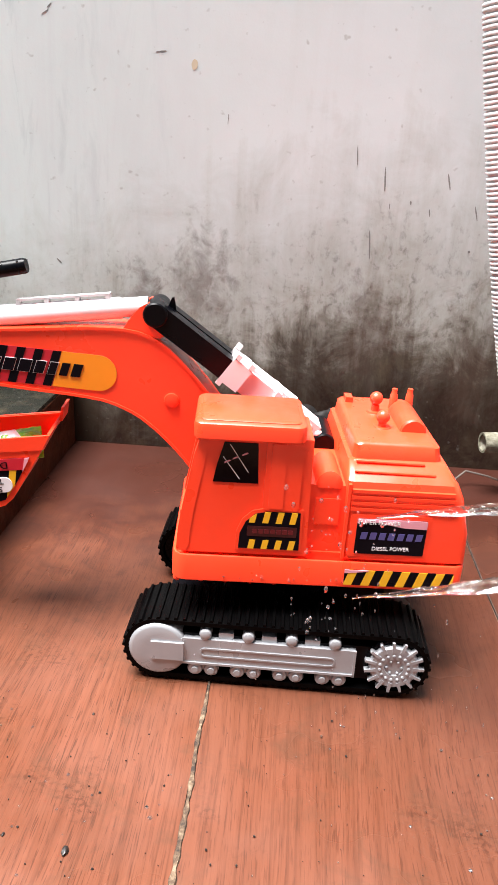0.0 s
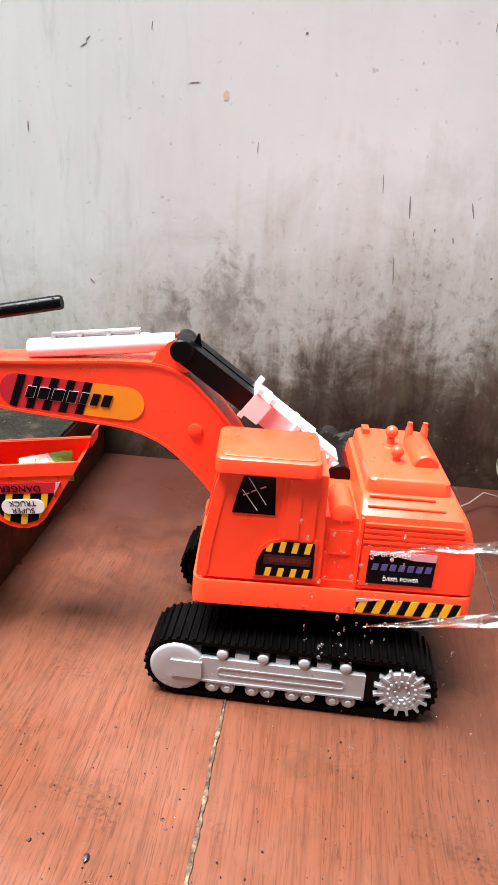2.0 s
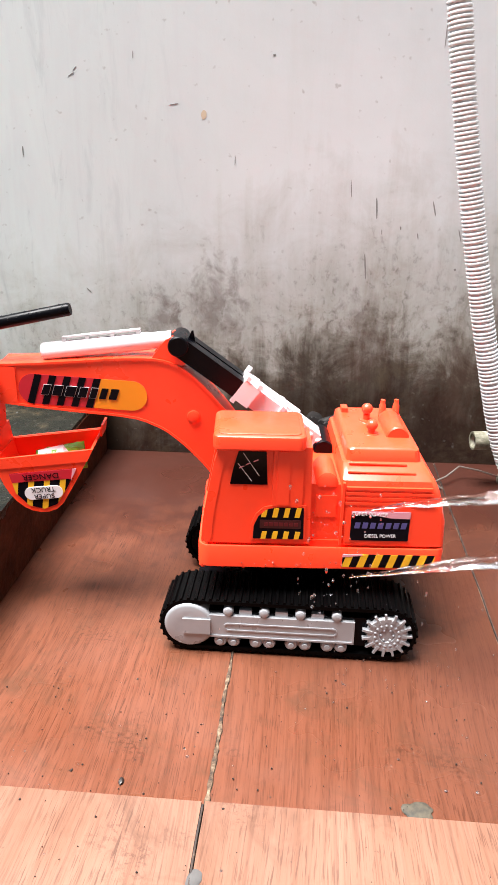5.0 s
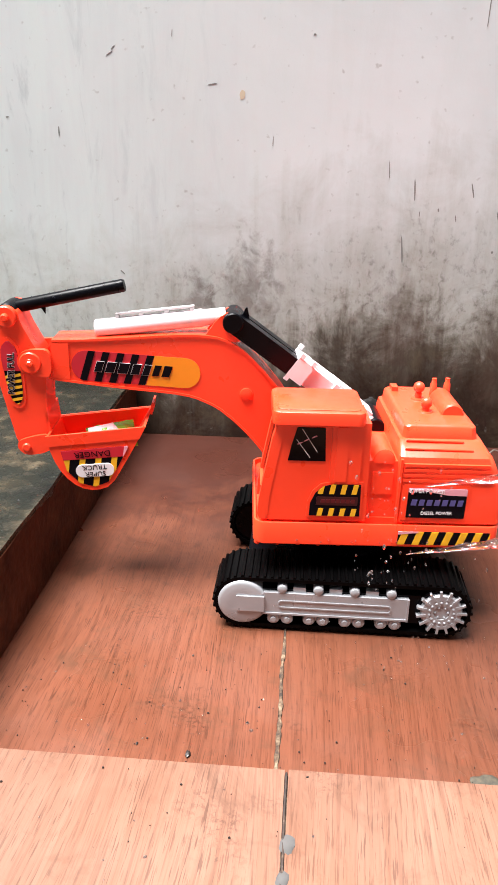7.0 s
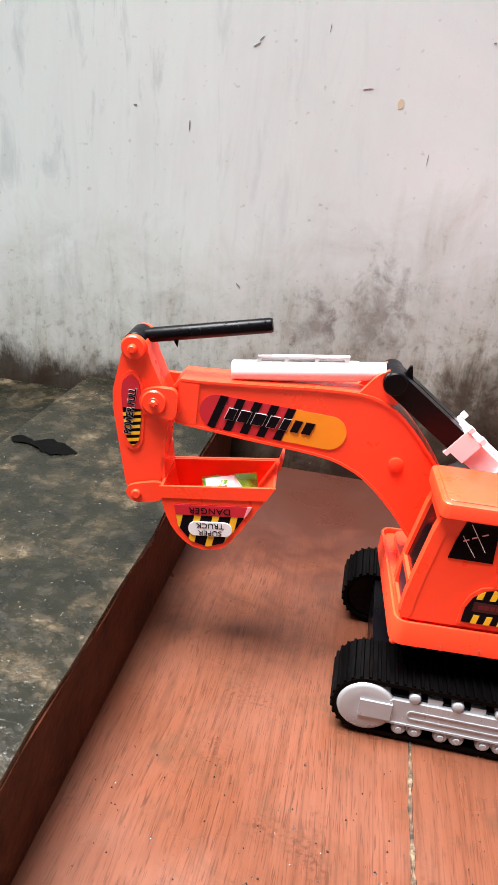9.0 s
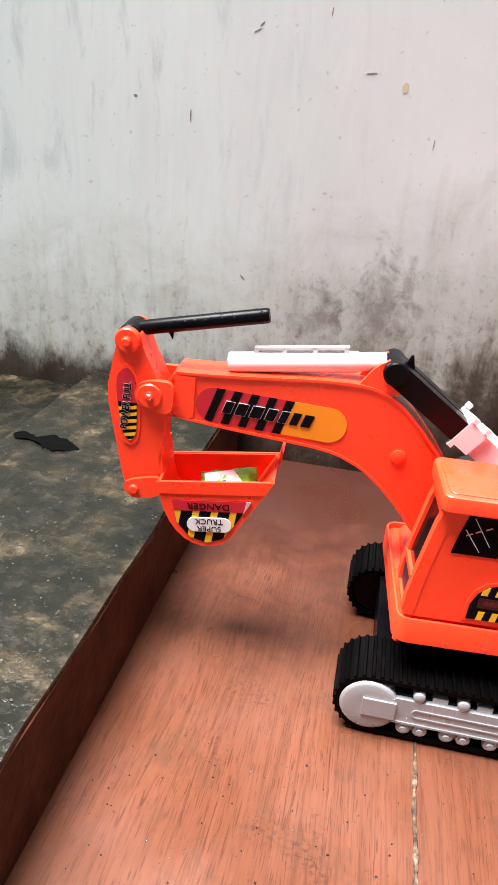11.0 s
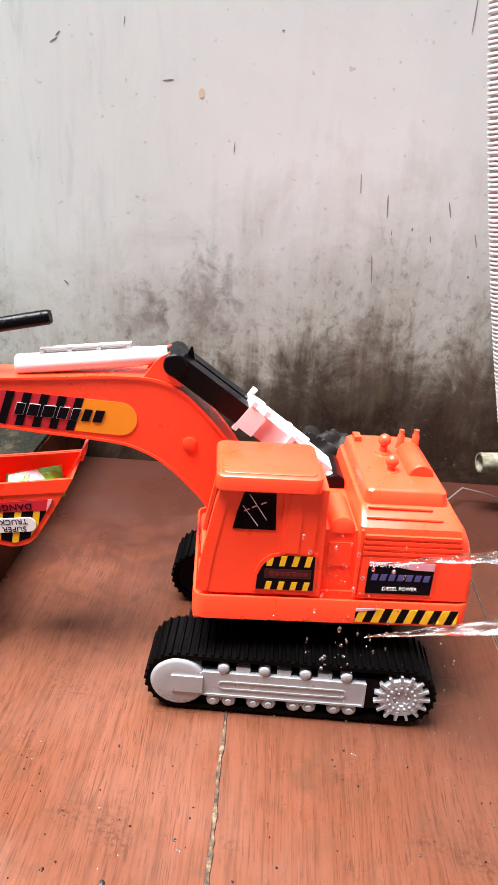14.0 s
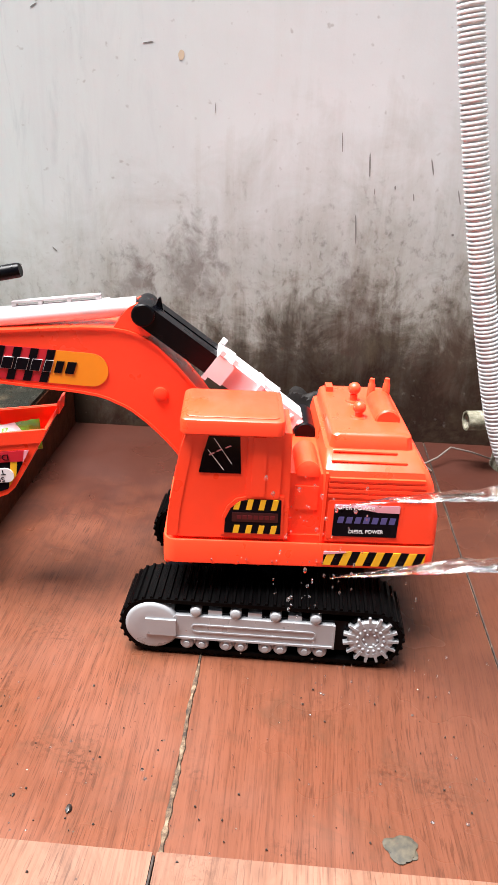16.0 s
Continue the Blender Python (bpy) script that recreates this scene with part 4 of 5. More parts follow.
band = swung([(-0.3320, 0.1745), (-0.2225, 0.1775), (-0.2310, 0.1640), (-0.3308, 0.1625)])
part("bucket_rim", soften(prism(band, V0 - 0.0012, V0 + 0.0005), 0.0005), ORANGE, bucket)
part("bucket_rim", soften(prism(band, V1 - 0.0005, V1 + 0.0022), 0.0008), ORANGE, bucket)
lipp = swung([(-0.2235, 0.1770), (-0.2195, 0.1900), (-0.2170, 0.1900), (-0.2205, 0.1760)])
part("bucket_lip", prism(lipp, V0 + 0.04, V1), ORANGE, bucket)
back = swung([(-0.3330, 0.1560), (-0.3330, 0.1960), (-0.3300, 0.1960), (-0.3290, 0.1560)])
part("bucket_back", soften(prism(back, 0.004, V1), 0.0008), ORANGE, bucket)
ear = rounded([(-0.3680, 0.1600), (-0.3640, 0.1690), (-0.3300, 0.1740), (-0.3290, 0.1560), (-0.3400, 0.1510), (-0.3600, 0.1500)], 2)
for v0, v1 in ((-0.0030, 0.0015), (0.0440, 0.0485)):
    part("bucket_ear", soften(prism(swung(ear), v0, v1), 0.0008), ORANGE, bucket)
part("bucket_pin", rod((PIN[0], -0.0060, PIN[1]), (PIN[0], 0.0510, PIN[1]), 0.0048, 16), ORANGE, bucket)
half = swung([(-0.3180, 0.1560), (-0.3150, 0.1330), (-0.3030, 0.1170), (-0.2870, 0.1115), (-0.2720, 0.1160), (-0.2590, 0.1330), (-0.2460, 0.1530), (-0.2440, 0.1570)])
lay = [("hazard_stripe", swung([(x, 0.105), (x + 0.0065, 0.105), (x + 0.0165, 0.147), (x + 0.0100, 0.147)]), YELLOW, 1) for x in [-0.326 + 0.0175 * k for k in range(5)]]
lay.append(("red_band", swung([(-0.33, 0.1455), (-0.23, 0.1455), (-0.23, 0.16), (-0.33, 0.16)]), CRIMSON, 2))
lay.append(("worn_corner", swung([(-0.2530, 0.140), (-0.243, 0.140), (-0.240, 0.158), (-0.2480, 0.158)]), PINK, 3))
s = sticker("bucket_sticker", half, V0, INK, bucket, "half-round hazard sticker, upside down", lay)
part("white_oval", prism(swung(round_rect(-0.3050, -0.2630, 0.1240, 0.1390, 0.0072, 6)), V0 - 0.0020, V0 - 0.0006), PAPER, s)
c = swung([(-0.2840, 0.1315)])[0]
words("SUPER\nTRUCK", 0.0078, INK, s, facing(c[0], V0 - 0.0021, c[1], 180 + SWING), squeeze=1.05)
c = swung([(-0.2840, 0.1512)])[0]
words("DANGER", 0.0090, INK, s, facing(c[0], V0 - 0.0018, c[1], 180 + SWING), squeeze=1.1)

# the upper works sit a little turned and nose-up on their turntable
TOP = pose(0.0326, 0.5749, 0.0028, 0, 1.15, 5.11)
for ob in excavator.children:
    if not ob.name.startswith(("track", "undercarriage")):
        ob.matrix_local = excavator.matrix_world.inverted() @ TOP


# ---- things by the wall ----
def ribbed_hose():
    """A pale corrugated drain hose hanging to the floor."""
    way = [Vector(p) for p in ((0.150, 0.80, 1.25), (0.158, 0.80, 1.00), (0.172, 0.80, 0.80), (0.194, 0.80, 0.650), (0.217, 0.80, 0.515), (0.247, 0.80, 0.365), (0.277, 0.80, 0.235), (0.311, 0.80, 0.115), (0.350, 0.79, 0.045), (0.410, 0.775, 0.019), (0.520, 0.74, 0.018), (0.75, 0.66, 0.018), (1.1, 0.5, 0.018))]
    pts = []
    for i in range(len(way) - 1):
        p0, p1, p2, p3 = way[max(0, i - 1)], way[i], way[i + 1], way[min(len(way) - 1, i + 2)]
        n = max(2, int((p2 - p1).length / 0.0016))
        for k in range(n):
            t = k / n
            pts.append(0.5 * ((2 * p1) + (p2 - p0) * t + (2 * p0 - 5 * p1 + 4 * p2 - p3) * t * t + (3 * p1 - p0 - 3 * p2 + p3) * t ** 3))
    hose = tagged(new("drain_hose"), "pale grey corrugated drain hose hanging down to the floor", "hose")
    bm, rows, stops, run = bmesh.new(), [], [], 0.0
    for i, p in enumerate(pts[:-1]):
        d = pts[i + 1] - p
        q = d.to_track_quat("Z", "Y").to_matrix()
        if run >= len(stops) * 0.0053:
            stops.append(Matrix.Translation(p) @ q.to_4x4())
        run += d.length
        if i % 3 == 0:
            rows.append([bm.verts.new(p + q @ Vector((0.0122 * math.cos(2 * math.pi * k / 20), 0.0122 * math.sin(2 * math.pi * k / 20), 0))) for k in range(20)])
    for a, b in zip(rows, rows[1:]):
        for k in range(20):
            bm.faces.new((a[k], a[(k + 1) % 20], b[(k + 1) % 20], b[k]))
    part("tube", bm, HOSE, hose)
    bm = bmesh.new()
    prof = [(0.0120, -0.0024), (0.0138, -0.0017), (0.0147, -0.0007), (0.0147, 0.0007), (0.0138, 0.0017), (0.0120, 0.0024)]
    rows = [[bm.verts.new((r * math.cos(2 * math.pi * k / 20), r * math.sin(2 * math.pi * k / 20), z)) for k in range(20)] for r, z in prof]
    for a, b in zip(rows, rows[1:]):
        for k in range(20):
            bm.faces.new((a[k], a[(k + 1) % 20], b[(k + 1) % 20], b[k]))
    near = [m for m in stops if m.translation.z < 0.72 and m.translation.x < 0.62]
    far = [m for m in stops if not (m.translation.z < 0.72 and m.translation.x < 0.62)]
    first = part("ring", bm, HOSE, hose)
    rest = bmesh.new()
    for m in far:
        rows = [[rest.verts.new(m @ Vector((r * math.cos(2 * math.pi * k / 12), r * math.sin(2 * math.pi * k / 12), z))) for k in range(12)] for r, z in prof]
        for a, b in zip(rows, rows[1:]):
            for k in range(12):
                rest.faces.new((a[k], a[(k + 1) % 12], b[(k + 1) % 12], b[k]))
    tagged(part("ring_run", rest, HOSE, hose), kind="stuff")
    first.matrix_local = near[0]
    for m in near[1:]:
        ring = new("ring", first.data)
        ring.parent, ring.matrix_local = hose, m


ribbed_hose()

# mossy drain pipe with a cut stub
pipe = tagged(new("drain_pipe"), "pale mossy drain pipe with a cut side stub on the floor", "pipe")
pipe.matrix_world = pose(0.409, 0.940, 0)
bm = turned((0, 0, -0.003), (0, 0, 0.300), [(0, 0.060), (0.12, 0.056), (0.3, 0.046), (0.34, 0.043), (0.85, 0.043), (0.88, 0.049), (1, 0.049)], 28)
for v in bm.verts:
    v.co += Vector((1, 1, 0.3)) * 0.004 * noise.noise(v.co * 40)
part("riser_pipe", bm, MOSSY, pipe)
bm = turned((-0.040, -0.010, 0.078), (-0.112, -0.022, 0.078), [(0, 0.0165), (0.45, 0.0165), (0.46, 0.0145), (1, 0.0145), (1, 0.0115), (0.7, 0.0112)], 24)
part("stub", bm, MOSSY, pipe, "short cut pipe stub")

# bent wire on the floor
wire_pts = [Vector(p) for p in ((0.242, 0.905, 0.010), (0.265, 0.922, 0.014), (0.288, 0.945, 0.022), (0.320, 0.945, 0.016), (0.352, 0.940, 0.008))]
bm = bmesh.new()
for a, b in zip(wire_pts, wire_pts[1:]):
    rod(a, b, 0.0014, 8, bm, 0.0002)
rod((0.242, 0.905, 0.010), (0.255, 0.900, 0.002), 0.0014, 8, bm, 0.0002)
tagged(finish("bent_wire", bm, WIRE), "bent bare wire on the floor by the wall", "wire")

# crumpled dark rag
bm = bmesh.new()
bmesh.ops.create_icosphere(bm, subdivisions=5, radius=1.0)
for v in bm.verts:
    w = v.co * 1.3 + 0.5 * noise.noise_vector(v.co * 1.1)
    n = 1 + 0.22 * noise.noise(w * 1.1) + 0.10 * math.sin(7 * w.x + 4 * w.z + 3 * noise.noise(w * 1.4)) + 0.05 * math.sin(13 * w.z - 6 * w.x)
    v.co = Vector((v.co.x * 0.068 * n, v.co.y * 0.046 * n, 0.048 + v.co.z * 0.066 * n))
    v.co.z = max(v.co.z, 0.0)
rag = tagged(finish("crumpled_rag", bm, CLOTH), "dark grey crumpled rag on the floor against the wall", "rag")
rag.matrix_world = pose(0.066, 0.905, 0.0, 0, 0, 20)

# sweet wrapper in the bucket
bm = bmesh.new()
bmesh.ops.create_grid(bm, x_segments=22, y_segments=14, size=1.0)
top = list(bm.verts)
for v in top:
    x, y = v.co.x, v.co.y
    puff = (1 - abs(x) ** 3) * (1 - abs(y) ** 3)
    v.co = Vector((x * 0.027, y * 0.017, puff * 0.009 + 0.003 * noise.noise(Vector((x * 3, y * 3, 0.5))) + 0.0012 * noise.noise(Vector((x * 9, y * 9, 2.5)))))
ext = bmesh.ops.extrude_face_region(bm, geom=bm.faces[:])
for g in ext["geom"]:
    if isinstance(g, bmesh.types.BMVert):
        g.co.z = -g.co.z * 0.6 - 0.0006
wrapper = tagged(finish("snack_packet", bm, GREEN), "crumpled green and white snack packet lying in the bucket", "packet")
bu = swung([(-0.268, 0.1560)])[0]
wrapper.matrix_world = TOP @ (Matrix.Translation((bu[0], 0.020, bu[1])) @ Euler((radians(38), radians(-8), radians(12))).to_matrix().to_4x4())
bm = bmesh.new()
lab = [(-0.024, -0.012), (0.004, -0.012), (0.011, 0.0), (0.004, 0.012), (-0.024, 0.012)]
loft([[(x, y, 0.0098 - 8 * (x + 0.006) ** 2 * 1.2 + dz) for x, y in lab] for dz in (0, 0.0012)], bm)
part("white_label", bm, PAPER, wrapper, "white arrow-shaped print")
part("label_mark", box(-0.014, -0.004, -0.0008, 0.0008, 0.0102, 0.0116), INK, wrapper)

MORTAR = material("mortar", (0.2, 0.18, 0.16), 0.7)
_w = place(MORTAR)
link(MORTAR, ramp(MORTAR, noise_tex(MORTAR, _w, 150, 5), [(0.35, (0.016, 0.014, 0.009)), (0.65, (0.048, 0.038, 0.023))]), shader(MORTAR).inputs["Base Color"])

# flat sheet for a wet stain on the ledge, dark clip on the wall
bm = bmesh.new()
leaf = [(-0.062, 0.004), (-0.040, 0.010), (-0.018, 0.006), (-0.006, 0.013), (0.014, 0.010), (0.034, 0.003), (0.050, -0.004), (0.030, -0.010), (0.008, -0.013), (-0.010, -0.007), (-0.030, -0.002), (-0.050, -0.004)]
loft([[(x, y, z + 0.003 * noise.noise(Vector((x * 40, y * 40, 1)))) for x, y in [(0.9 * a , 1.7 * b * (1 + 0.35 * noise.noise(Vector((a * 90, b * 90, 7))))) for a, b in rounded(leaf, 3)]] for z in (0.0, 0.0008)], bm)
leaf = tagged(finish("wet_leaf", bm, LEDGE_STAIN), "dark wet stain on the concrete ledge, laid as a flat sheet", "leaf")
leaf.matrix_world = pose(-0.500, 0.735, LEDGE_Z + 0.0005, 0, 0, -2)
bm = soften(box(-0.010, 0.010, -0.012, 0.001, -0.008, 0.008), 0.003)
rod((-0.006, -0.010, 0.004), (0.014, -0.016, 0.010), 0.003, 8, bm)
clamp = tagged(finish("pipe_clip", bm, BLACK), "small black pipe clip fixed on the wall", "clip")
clamp.matrix_world = pose(0.382, WALL_Y, 0.253)

# small dark pebbles and a chip of mortar on the floor
for x, y, r in ((-0.104, 0.292, 0.0029), (-0.150, 0.300, 0.0014), (-0.120, 0.420, 0.0012)):
    bm = ball((0, 0, 0), 1.0, None, 14, 8)
    for v in bm.verts:
        n = 1 + 0.35 * noise.noise(v.co * 1.5 + Vector((x * 70, y * 70, 0)))
        v.co = Vector((x + v.co.x * r * 0.75 * n, y + v.co.y * r * 1.25 * n, r * 0.45 + v.co.z * r * 0.55 * n))
    tagged(finish("pebble", bm, PEBBLE), "small dark wet pebble on the tiles", "pebble", "pebbles on the floor")
bm = ball((0, 0, 0), 1.0, None, 36, 13)
for v in bm.verts:
    n = 1 + 0.45 * noise.noise(v.co * 1.4 + Vector((1, 5, 0)))
    v.co = Vector((v.co.x * 0.012 * n, v.co.y * 0.011 * n, max(-0.0005, v.co.z * 0.0008)))
chip = tagged(finish("mortar_spot", bm, MORTAR), "grey flat spot of dried mortar on the tiles", "mortar")
chip.matrix_world = pose(0.143, 0.284, 0.0005)
LUMP = plastic("dry_mortar", (0.060, 0.056, 0.054), 0.85, 0.3)
for x, y, w, l in ((-0.016, 0.146, 0.0052, 0.0070), (-0.018, 0.123, 0.0042, 0.0055)):
    bm = ball((0, 0, 0), 1.0, None, 18, 7)
    for v in bm.verts:
        n = 1 + 0.40 * noise.noise(v.co * 1.8 + Vector((4, 2, x * 90)))
        v.co = Vector((v.co.x * w * n, v.co.y * l * n, v.co.z * 0.0014 * n))
    lump = tagged(finish("mortar_lump", bm, LUMP), "small grey lump of mortar on the step joint", "mortar", "mortar lumps on the step")
    lump.matrix_world = pose(x, y, STEP_Z + 0.0002)

# scuffs and scratches in the wall paint
SCUFF = material("scuff", (0.19, 0.18, 0.17), 0.8)
RUST = material("rust_spot", (0.56, 0.46, 0.33), 0.8)
for x, z, w, h, lean in ((0.093, 0.443, 0.0022, 0.026, 4), (0.133, 0.415, 0.0035, 0.032, 4), (0.121, 0.328, 0.0035, 0.042, 5), (-0.174, 0.558, 0.014, 0.002, 8), (-0.326, 0.598, 0.011, 0.0022, 30),
                         (-0.411, 0.493, 0.003, 0.014, -2), (-0.083, 0.481, 0.0014, 0.014, -4), (-0.026, 0.622, 0.004, 0.003, 2), (0.213, 0.652, 0.0024, 0.045, -2), (0.261, 0.376, 0.003, 0.02, 16),
                         (0.259, 0.325, 0.006, 0.006, 2), (-0.29, 0.724, 0.005, 0.005, 2), (-0.071, 0.7, 0.003, 0.005, 2), (-0.32, 0.606, 0.008, 0.002, 42), (-0.232, 0.624, 0.0015, 0.01, -6),
                         (-0.49, 0.512, 0.005, 0.003, 2), (-0.324, 0.282, 0.01, 0.003, -42), (0.171, 0.386, 0.004, 0.005, 2), (0.198, 0.374, 0.003, 0.01, 10), (0.143, 0.38, 0.002, 0.008, 2), (0.219, 0.415, 0.0035, 0.022, 14)):
    bm = bmesh.new()
    pts = [turn2((x + a * (w if w > h else 0.62 * w) / 2, z + b * (h if h > w else 0.62 * h) / 2), (x, z), lean) for a, b in ((-0.5, -1), (0.6, -0.9), (1, -0.2), (0.8, 0.6), (0.2, 1), (-0.7, 0.8), (-1, 0.1))]
    part("scuff", prism(pts, WALL_Y - 0.0004, WALL_Y + 0.002), SCUFF, wall_north)
bm = prism(rounded([(-0.134, 0.545), (-0.130, 0.551), (-0.125, 0.548), (-0.126, 0.539), (-0.132, 0.537)], 2), WALL_Y - 0.0003, WALL_Y + 0.002)
part("rust_spot", bm, RUST, wall_north)


# ---- water from a hose, out of view ----
def jet(way, r0, r1, seed):
    pts = [Vector(p) for p in way]
    bm, rows = bmesh.new(), []
    n = 70
    for i in range(n + 1):
        t = i / n
        p = pts[0] * (1 - t) ** 2 + pts[1] * 2 * t * (1 - t) + pts[2] * t * t
        d = (pts[1] - pts[0]) * (1 - t) + (pts[2] - pts[1]) * t
        q = d.to_track_quat("Z", "Y").to_matrix()
        row = []
        for k in range(14):
            a = 2 * math.pi * k / 14
            fade = 1.0 if t < 0.78 else max(0.12, 1.0 - (t - 0.78) / 0.24)
            r = fade * (r0 + (r1 - r0) * t) * (1 + (0.40 + 0.5 * t) * noise.noise(Vector((math.cos(a) * 1.3, math.sin(a) * 1.3 + seed, t * 20))) + 0.26 * noise.noise(Vector((math.cos(a) * 3, math.sin(a) * 3 + seed, t * 50))))
            row.append(bm.verts.new(p + q @ Vector((r * math.cos(a), r * 0.8 * math.sin(a), 0)) + Vector((0, 0, 0.0035 * noise.noise(Vector((t * 6, seed, 0)))))))
        rows.append(row)
    for a, b in zip(rows, rows[1:]):
        for k in range(14):
            bm.faces.new((a[k], a[(k + 1) % 14], b[(k + 1) % 14], b[k]))
    bm.faces.new(rows[0][::-1])
    bm.faces.new(rows[-1])
    return tagged(finish("water_jet", bm, WATER), "clear thin jet of water striking the toy excavator", "water", "water jets")


jet(((0.62, 0.42, 0.222), (0.30, 0.455, 0.228), (0.100, 0.468, 0.178)), 0.0105, 0.0052, 1.0)
jet(((0.62, 0.41, 0.156), (0.30, 0.450, 0.166), (0.088, 0.462, 0.106)), 0.0105, 0.0050, 5.0)

# splashes and drops lying on floor, step and toy tray
rng = random.Random(7)
bm = bmesh.new()
for _ in range(110):
    x, y = rng.uniform(-0.29, 0.40), rng.uniform(0.215, 0.46)
    r = rng.choice((0.0004, 0.0005, 0.0006, 0.0008, 0.0012))
    ball((x, y, 0.0002), r * rng.uniform(0.8, 1.4), bm, 8, 5, 0.38)
for _ in range(60):
    ball((rng.uniform(-0.35, 0.40), rng.uniform(0.0, 0.20), STEP_Z + 0.0002), rng.choice((0.0006, 0.0008, 0.0013)), bm, 7, 5, 0.55)
for _ in range(170):
    ball((rng.uniform(-0.56, -0.32), rng.uniform(0.25, 0.95), LEDGE_Z + 0.0002), rng.choice((0.0006, 0.0009, 0.0014)), bm, 7, 5, 0.45)
tagged(finish("water_drops", bm, DROP), "scattered clear water drops on tiles and ledge", "water drops", kind="stuff")
bm = bmesh.new()
for _ in range(60):
    c = Vector((rng.gauss(0.10, 0.07), rng.gauss(0.450, 0.025), abs(rng.gauss(0.030, 0.04)) + 0.003))
    ball(c, rng.choice((0.0004, 0.0005, 0.0007, 0.0010)), bm, 7, 5, rng.uniform(1.0, 3.2))
for end in (Vector((0.096, 0.468, 0.174)), Vector((0.084, 0.462, 0.102))):
    for _ in range(34):
        c = end + Vector((rng.gauss(-0.018, 0.026), rng.gauss(-0.004, 0.006), rng.gauss(-0.006, 0.018)))
        ball(c, rng.choice((0.0006, 0.0008, 0.0011, 0.0016)), bm, 8, 6, rng.uniform(0.7, 2.0))
toy = TOP
for _ in range(34):
    t, g = rng.uniform(0.1, 1.0), rng.uniform(0.2, 2.9)
    ball(toy @ (rod_a.lerp(rod_b, t) + Vector((0, -0.0068 * math.cos(g), 0.0068 * math.sin(g)))), rng.choice((0.0006, 0.0008, 0.0012)), bm, 7, 5)
for _ in range(16):
    ball(toy @ Vector((rng.uniform(-0.085, 0.125), -0.0892, rng.uniform(0.099, 0.106))), rng.choice((0.0005, 0.0007, 0.0012)), bm, 7, 5, 1.2)
tagged(finish("water_splash", bm, DROP), "splashing water drops on and beside the toy", "water drops", kind="stuff")

# crumbs of dirt on the tiles
GRIT = plastic("grit", (0.018, 0.011, 0.008), 0.8, 0.3)
bm = bmesh.new()
for k in range(230):
    if k < 170:
        c = (rng.uniform(-0.29, 0.26), rng.uniform(0.21, 0.44), 0.0009)
    else:
        c = (rng.uniform(-0.30, 0.30), rng.uniform(0.02, 0.20), STEP_Z + 0.0009)
    r = rng.choice((0.0003, 0.0004, 0.0005, 0.0007, 0.0010))
    ring = [(c[0] + r * rng.uniform(0.6, 1.3) * math.cos(a), c[1] + r * rng.uniform(0.6, 1.3) * math.sin(a)) for a in (0, 1.3, 2.5, 3.8, 5.1)]
    loft([[(x, y, c[2] - 0.0004) for x, y in ring], [(c[0] + (x - c[0]) * 0.5, c[1] + (y - c[1]) * 0.5, c[2] + r * 0.6) for x, y in ring]], bm)
tagged(finish("grit", bm, GRIT, smooth=False), "scattered dark crumbs of dirt on the tiles", "grit", kind="stuff")


# ---- tiles ----
def tile_mesh(w, l, h=0.012):
    bm = box(0.0013, w - 0.0013, 0.0012, l - 0.0012, -h, 0.0)
    soften(bm, 0.0014, 2)
    me = bpy.data.meshes.new("tile")
    bm.to_mesh(me)
    bm.free()
    return me


def lay_tiles(parent, mat, x0, nx, pitch, y0, ny, length, z):
    me = tile_mesh(pitch, length)
    me.materials.append(mat)
    for i in range(nx):
        for j in range(ny):
            t = new("tile", me)
            t.parent = parent
            t.location = (x0 + i * pitch, y0 + j * length, z + 0.0006 * math.sin(i * 5 + j * 3))


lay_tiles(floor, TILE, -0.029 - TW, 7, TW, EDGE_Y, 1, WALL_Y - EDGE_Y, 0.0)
lay_tiles(step, STEP_TILE, -0.019 - TW, 7, TW, EDGE_Y - 2 * 0.70, 2, 0.70, STEP_Z)


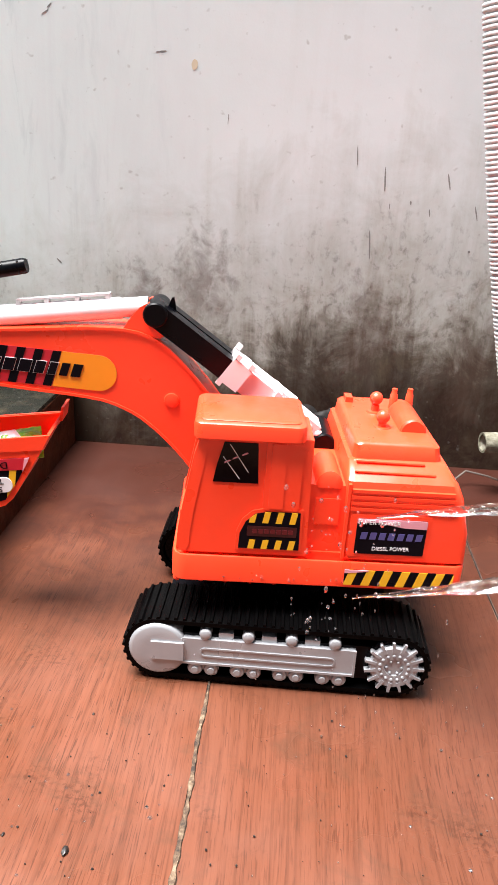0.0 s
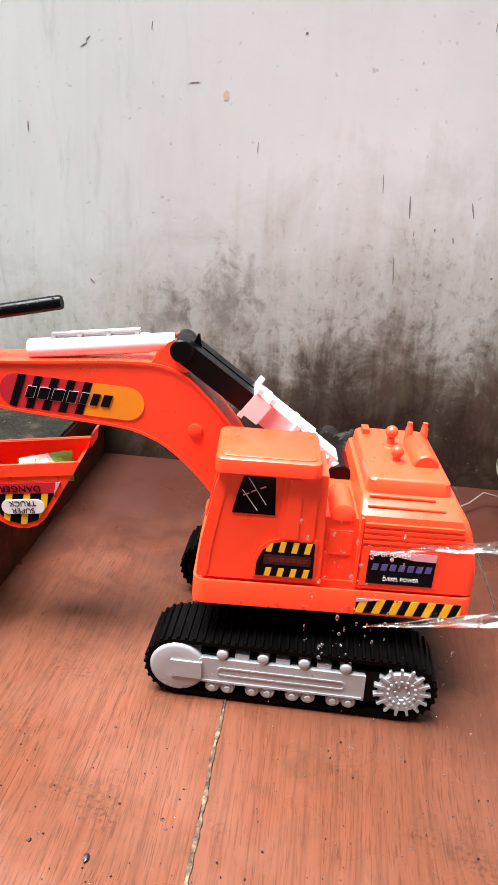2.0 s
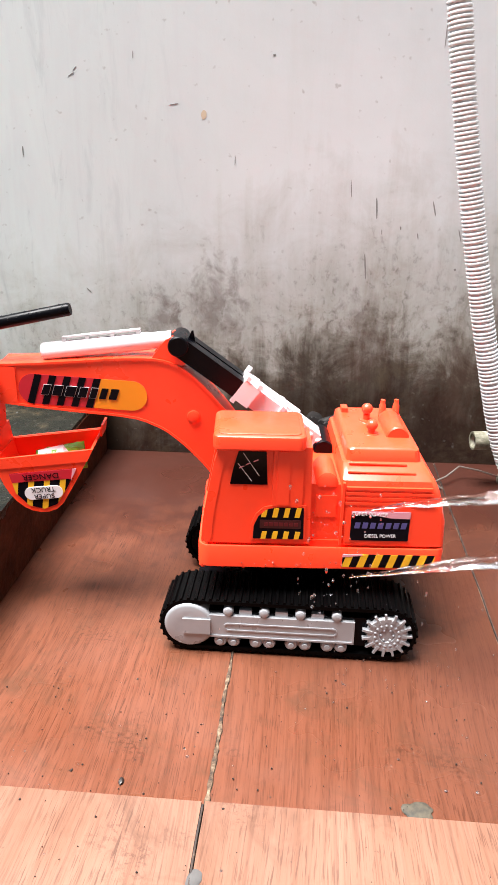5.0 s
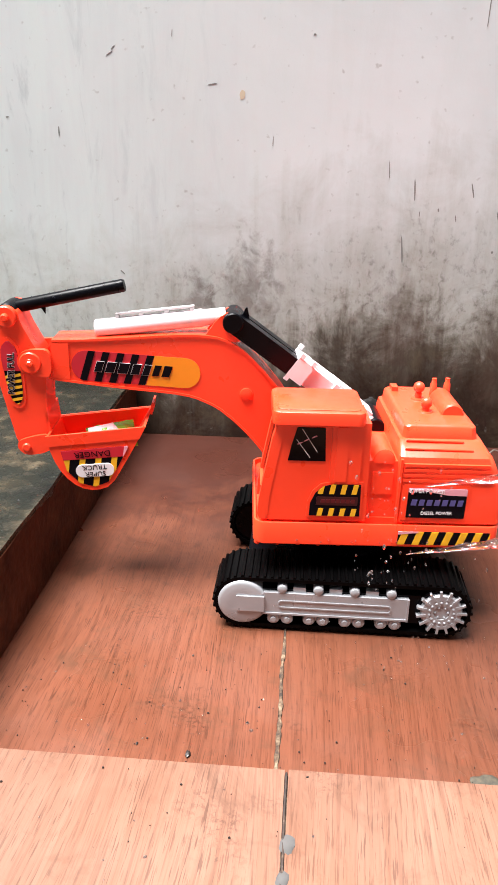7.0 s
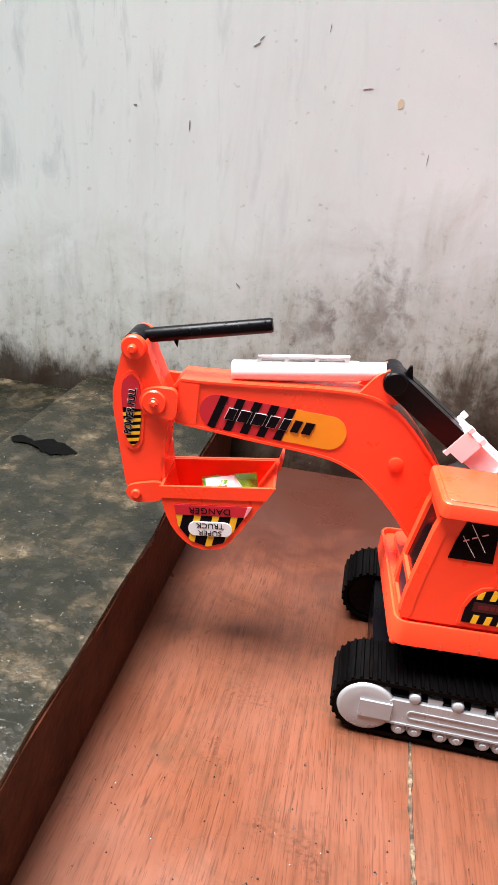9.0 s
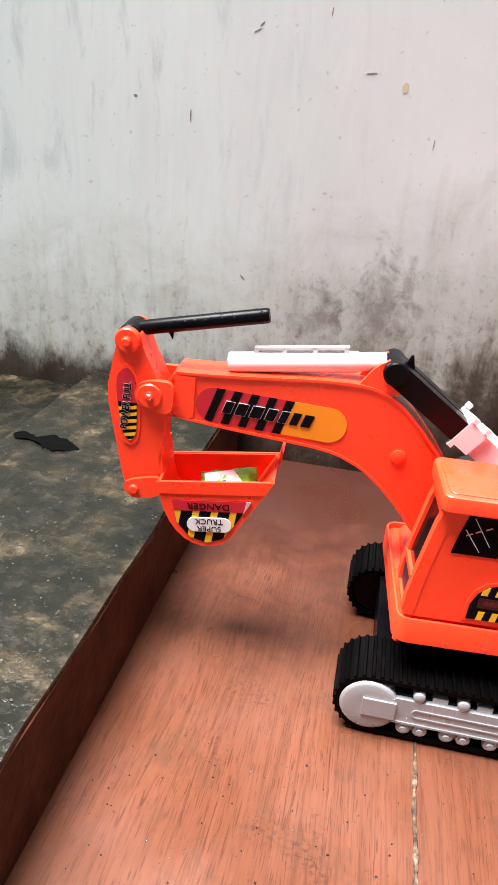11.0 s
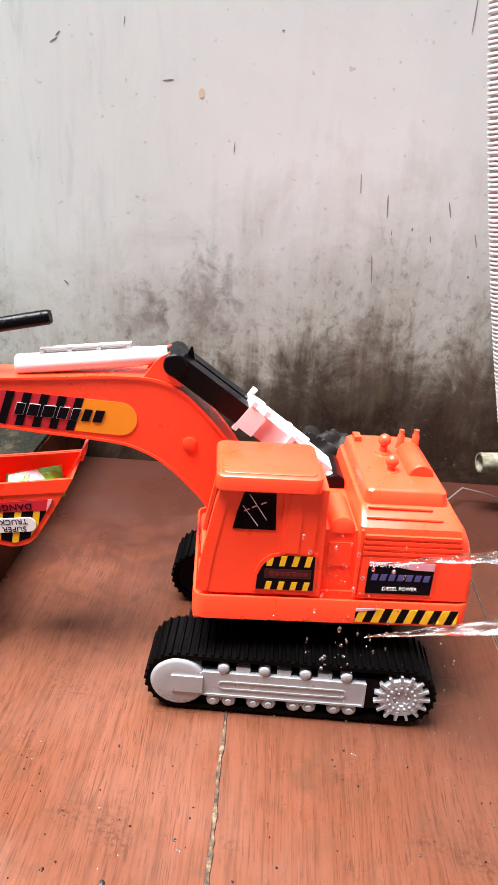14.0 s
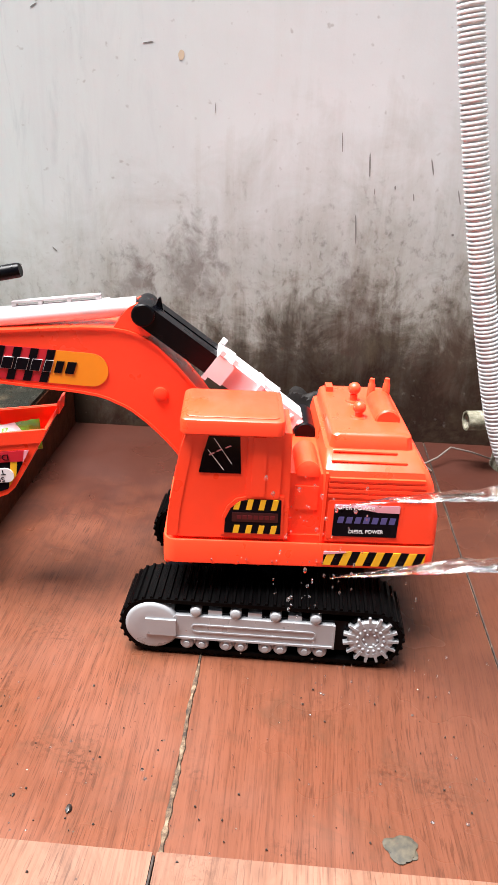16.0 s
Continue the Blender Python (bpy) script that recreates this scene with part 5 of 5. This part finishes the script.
def joint_filling(parent, x, y0, y1, z, mat, label, width, seed):
    """A ragged strip of old mortar along a joint."""
    bm = bmesh.new()
    n = int((y1 - y0) / 0.0016)
    rows = []
    for i in range(n + 1):
        y = y0 + (y1 - y0) * i / n
        w = width * (0.55 + 1.1 * abs(noise.noise(Vector((y * 22, seed, 0)))) + 0.5 * noise.noise(Vector((y * 130, seed, 3))))
        c = x + 0.0016 * noise.noise(Vector((y * 16, seed, 7)))
        w = max(0.0009, w)
        h = 0.0006 + 0.0005 * noise.noise(Vector((y * 190, seed, 5)))
        rows.append([bm.verts.new((c + k * w, y, z + dz)) for k, dz in ((-1, -0.0012), (-0.6, h * 0.8), (0.1, h), (0.7, h * 0.7), (1, -0.0012))])
    for a, b in zip(rows, rows[1:]):
        for k in range(4):
            bm.faces.new((a[k], a[k + 1], b[k + 1], b[k]))
    return part("joint_filling", bm, mat, parent, label)


SANDY = material("crumbling_mortar", (0.1, 0.08, 0.05), 0.85)
_w = place(SANDY)
link(SANDY, ramp(SANDY, noise_tex(SANDY, _w, 120, 6, 0.75), [(0.36, (0.012, 0.006, 0.003)), (0.48, (0.060, 0.034, 0.018)), (0.60, (0.130, 0.090, 0.055)), (0.72, (0.21, 0.17, 0.12))]), shader(SANDY).inputs["Base Color"])
bump(SANDY, noise_tex(SANDY, _w, 420, 4), 0.5, 0.001)
SOOTY = material("dirty_joint", (0.02, 0.01, 0.006), 0.7)
_w = place(SOOTY)
link(SOOTY, ramp(SOOTY, noise_tex(SOOTY, _w, 90, 5, 0.7), [(0.40, (0.006, 0.003, 0.002)), (0.58, (0.030, 0.014, 0.008)), (0.70, (0.12, 0.085, 0.055))]), shader(SOOTY).inputs["Base Color"])
joint_filling(floor, -0.029, EDGE_Y, WALL_Y - 0.01, 0.0006, SANDY, "sandy crumbling mortar in the joint", 0.0026, 1.3)
joint_filling(floor, -0.029 + TW, EDGE_Y, WALL_Y - 0.01, 0.0006, SOOTY, "dark dirty joint", 0.0014, 4.1)
joint_filling(step, -0.019, -0.3, EDGE_Y - 0.004, STEP_Z + 0.0006, SOOTY, "dark dirty joint with mortar crumbs", 0.0010, 8.6)
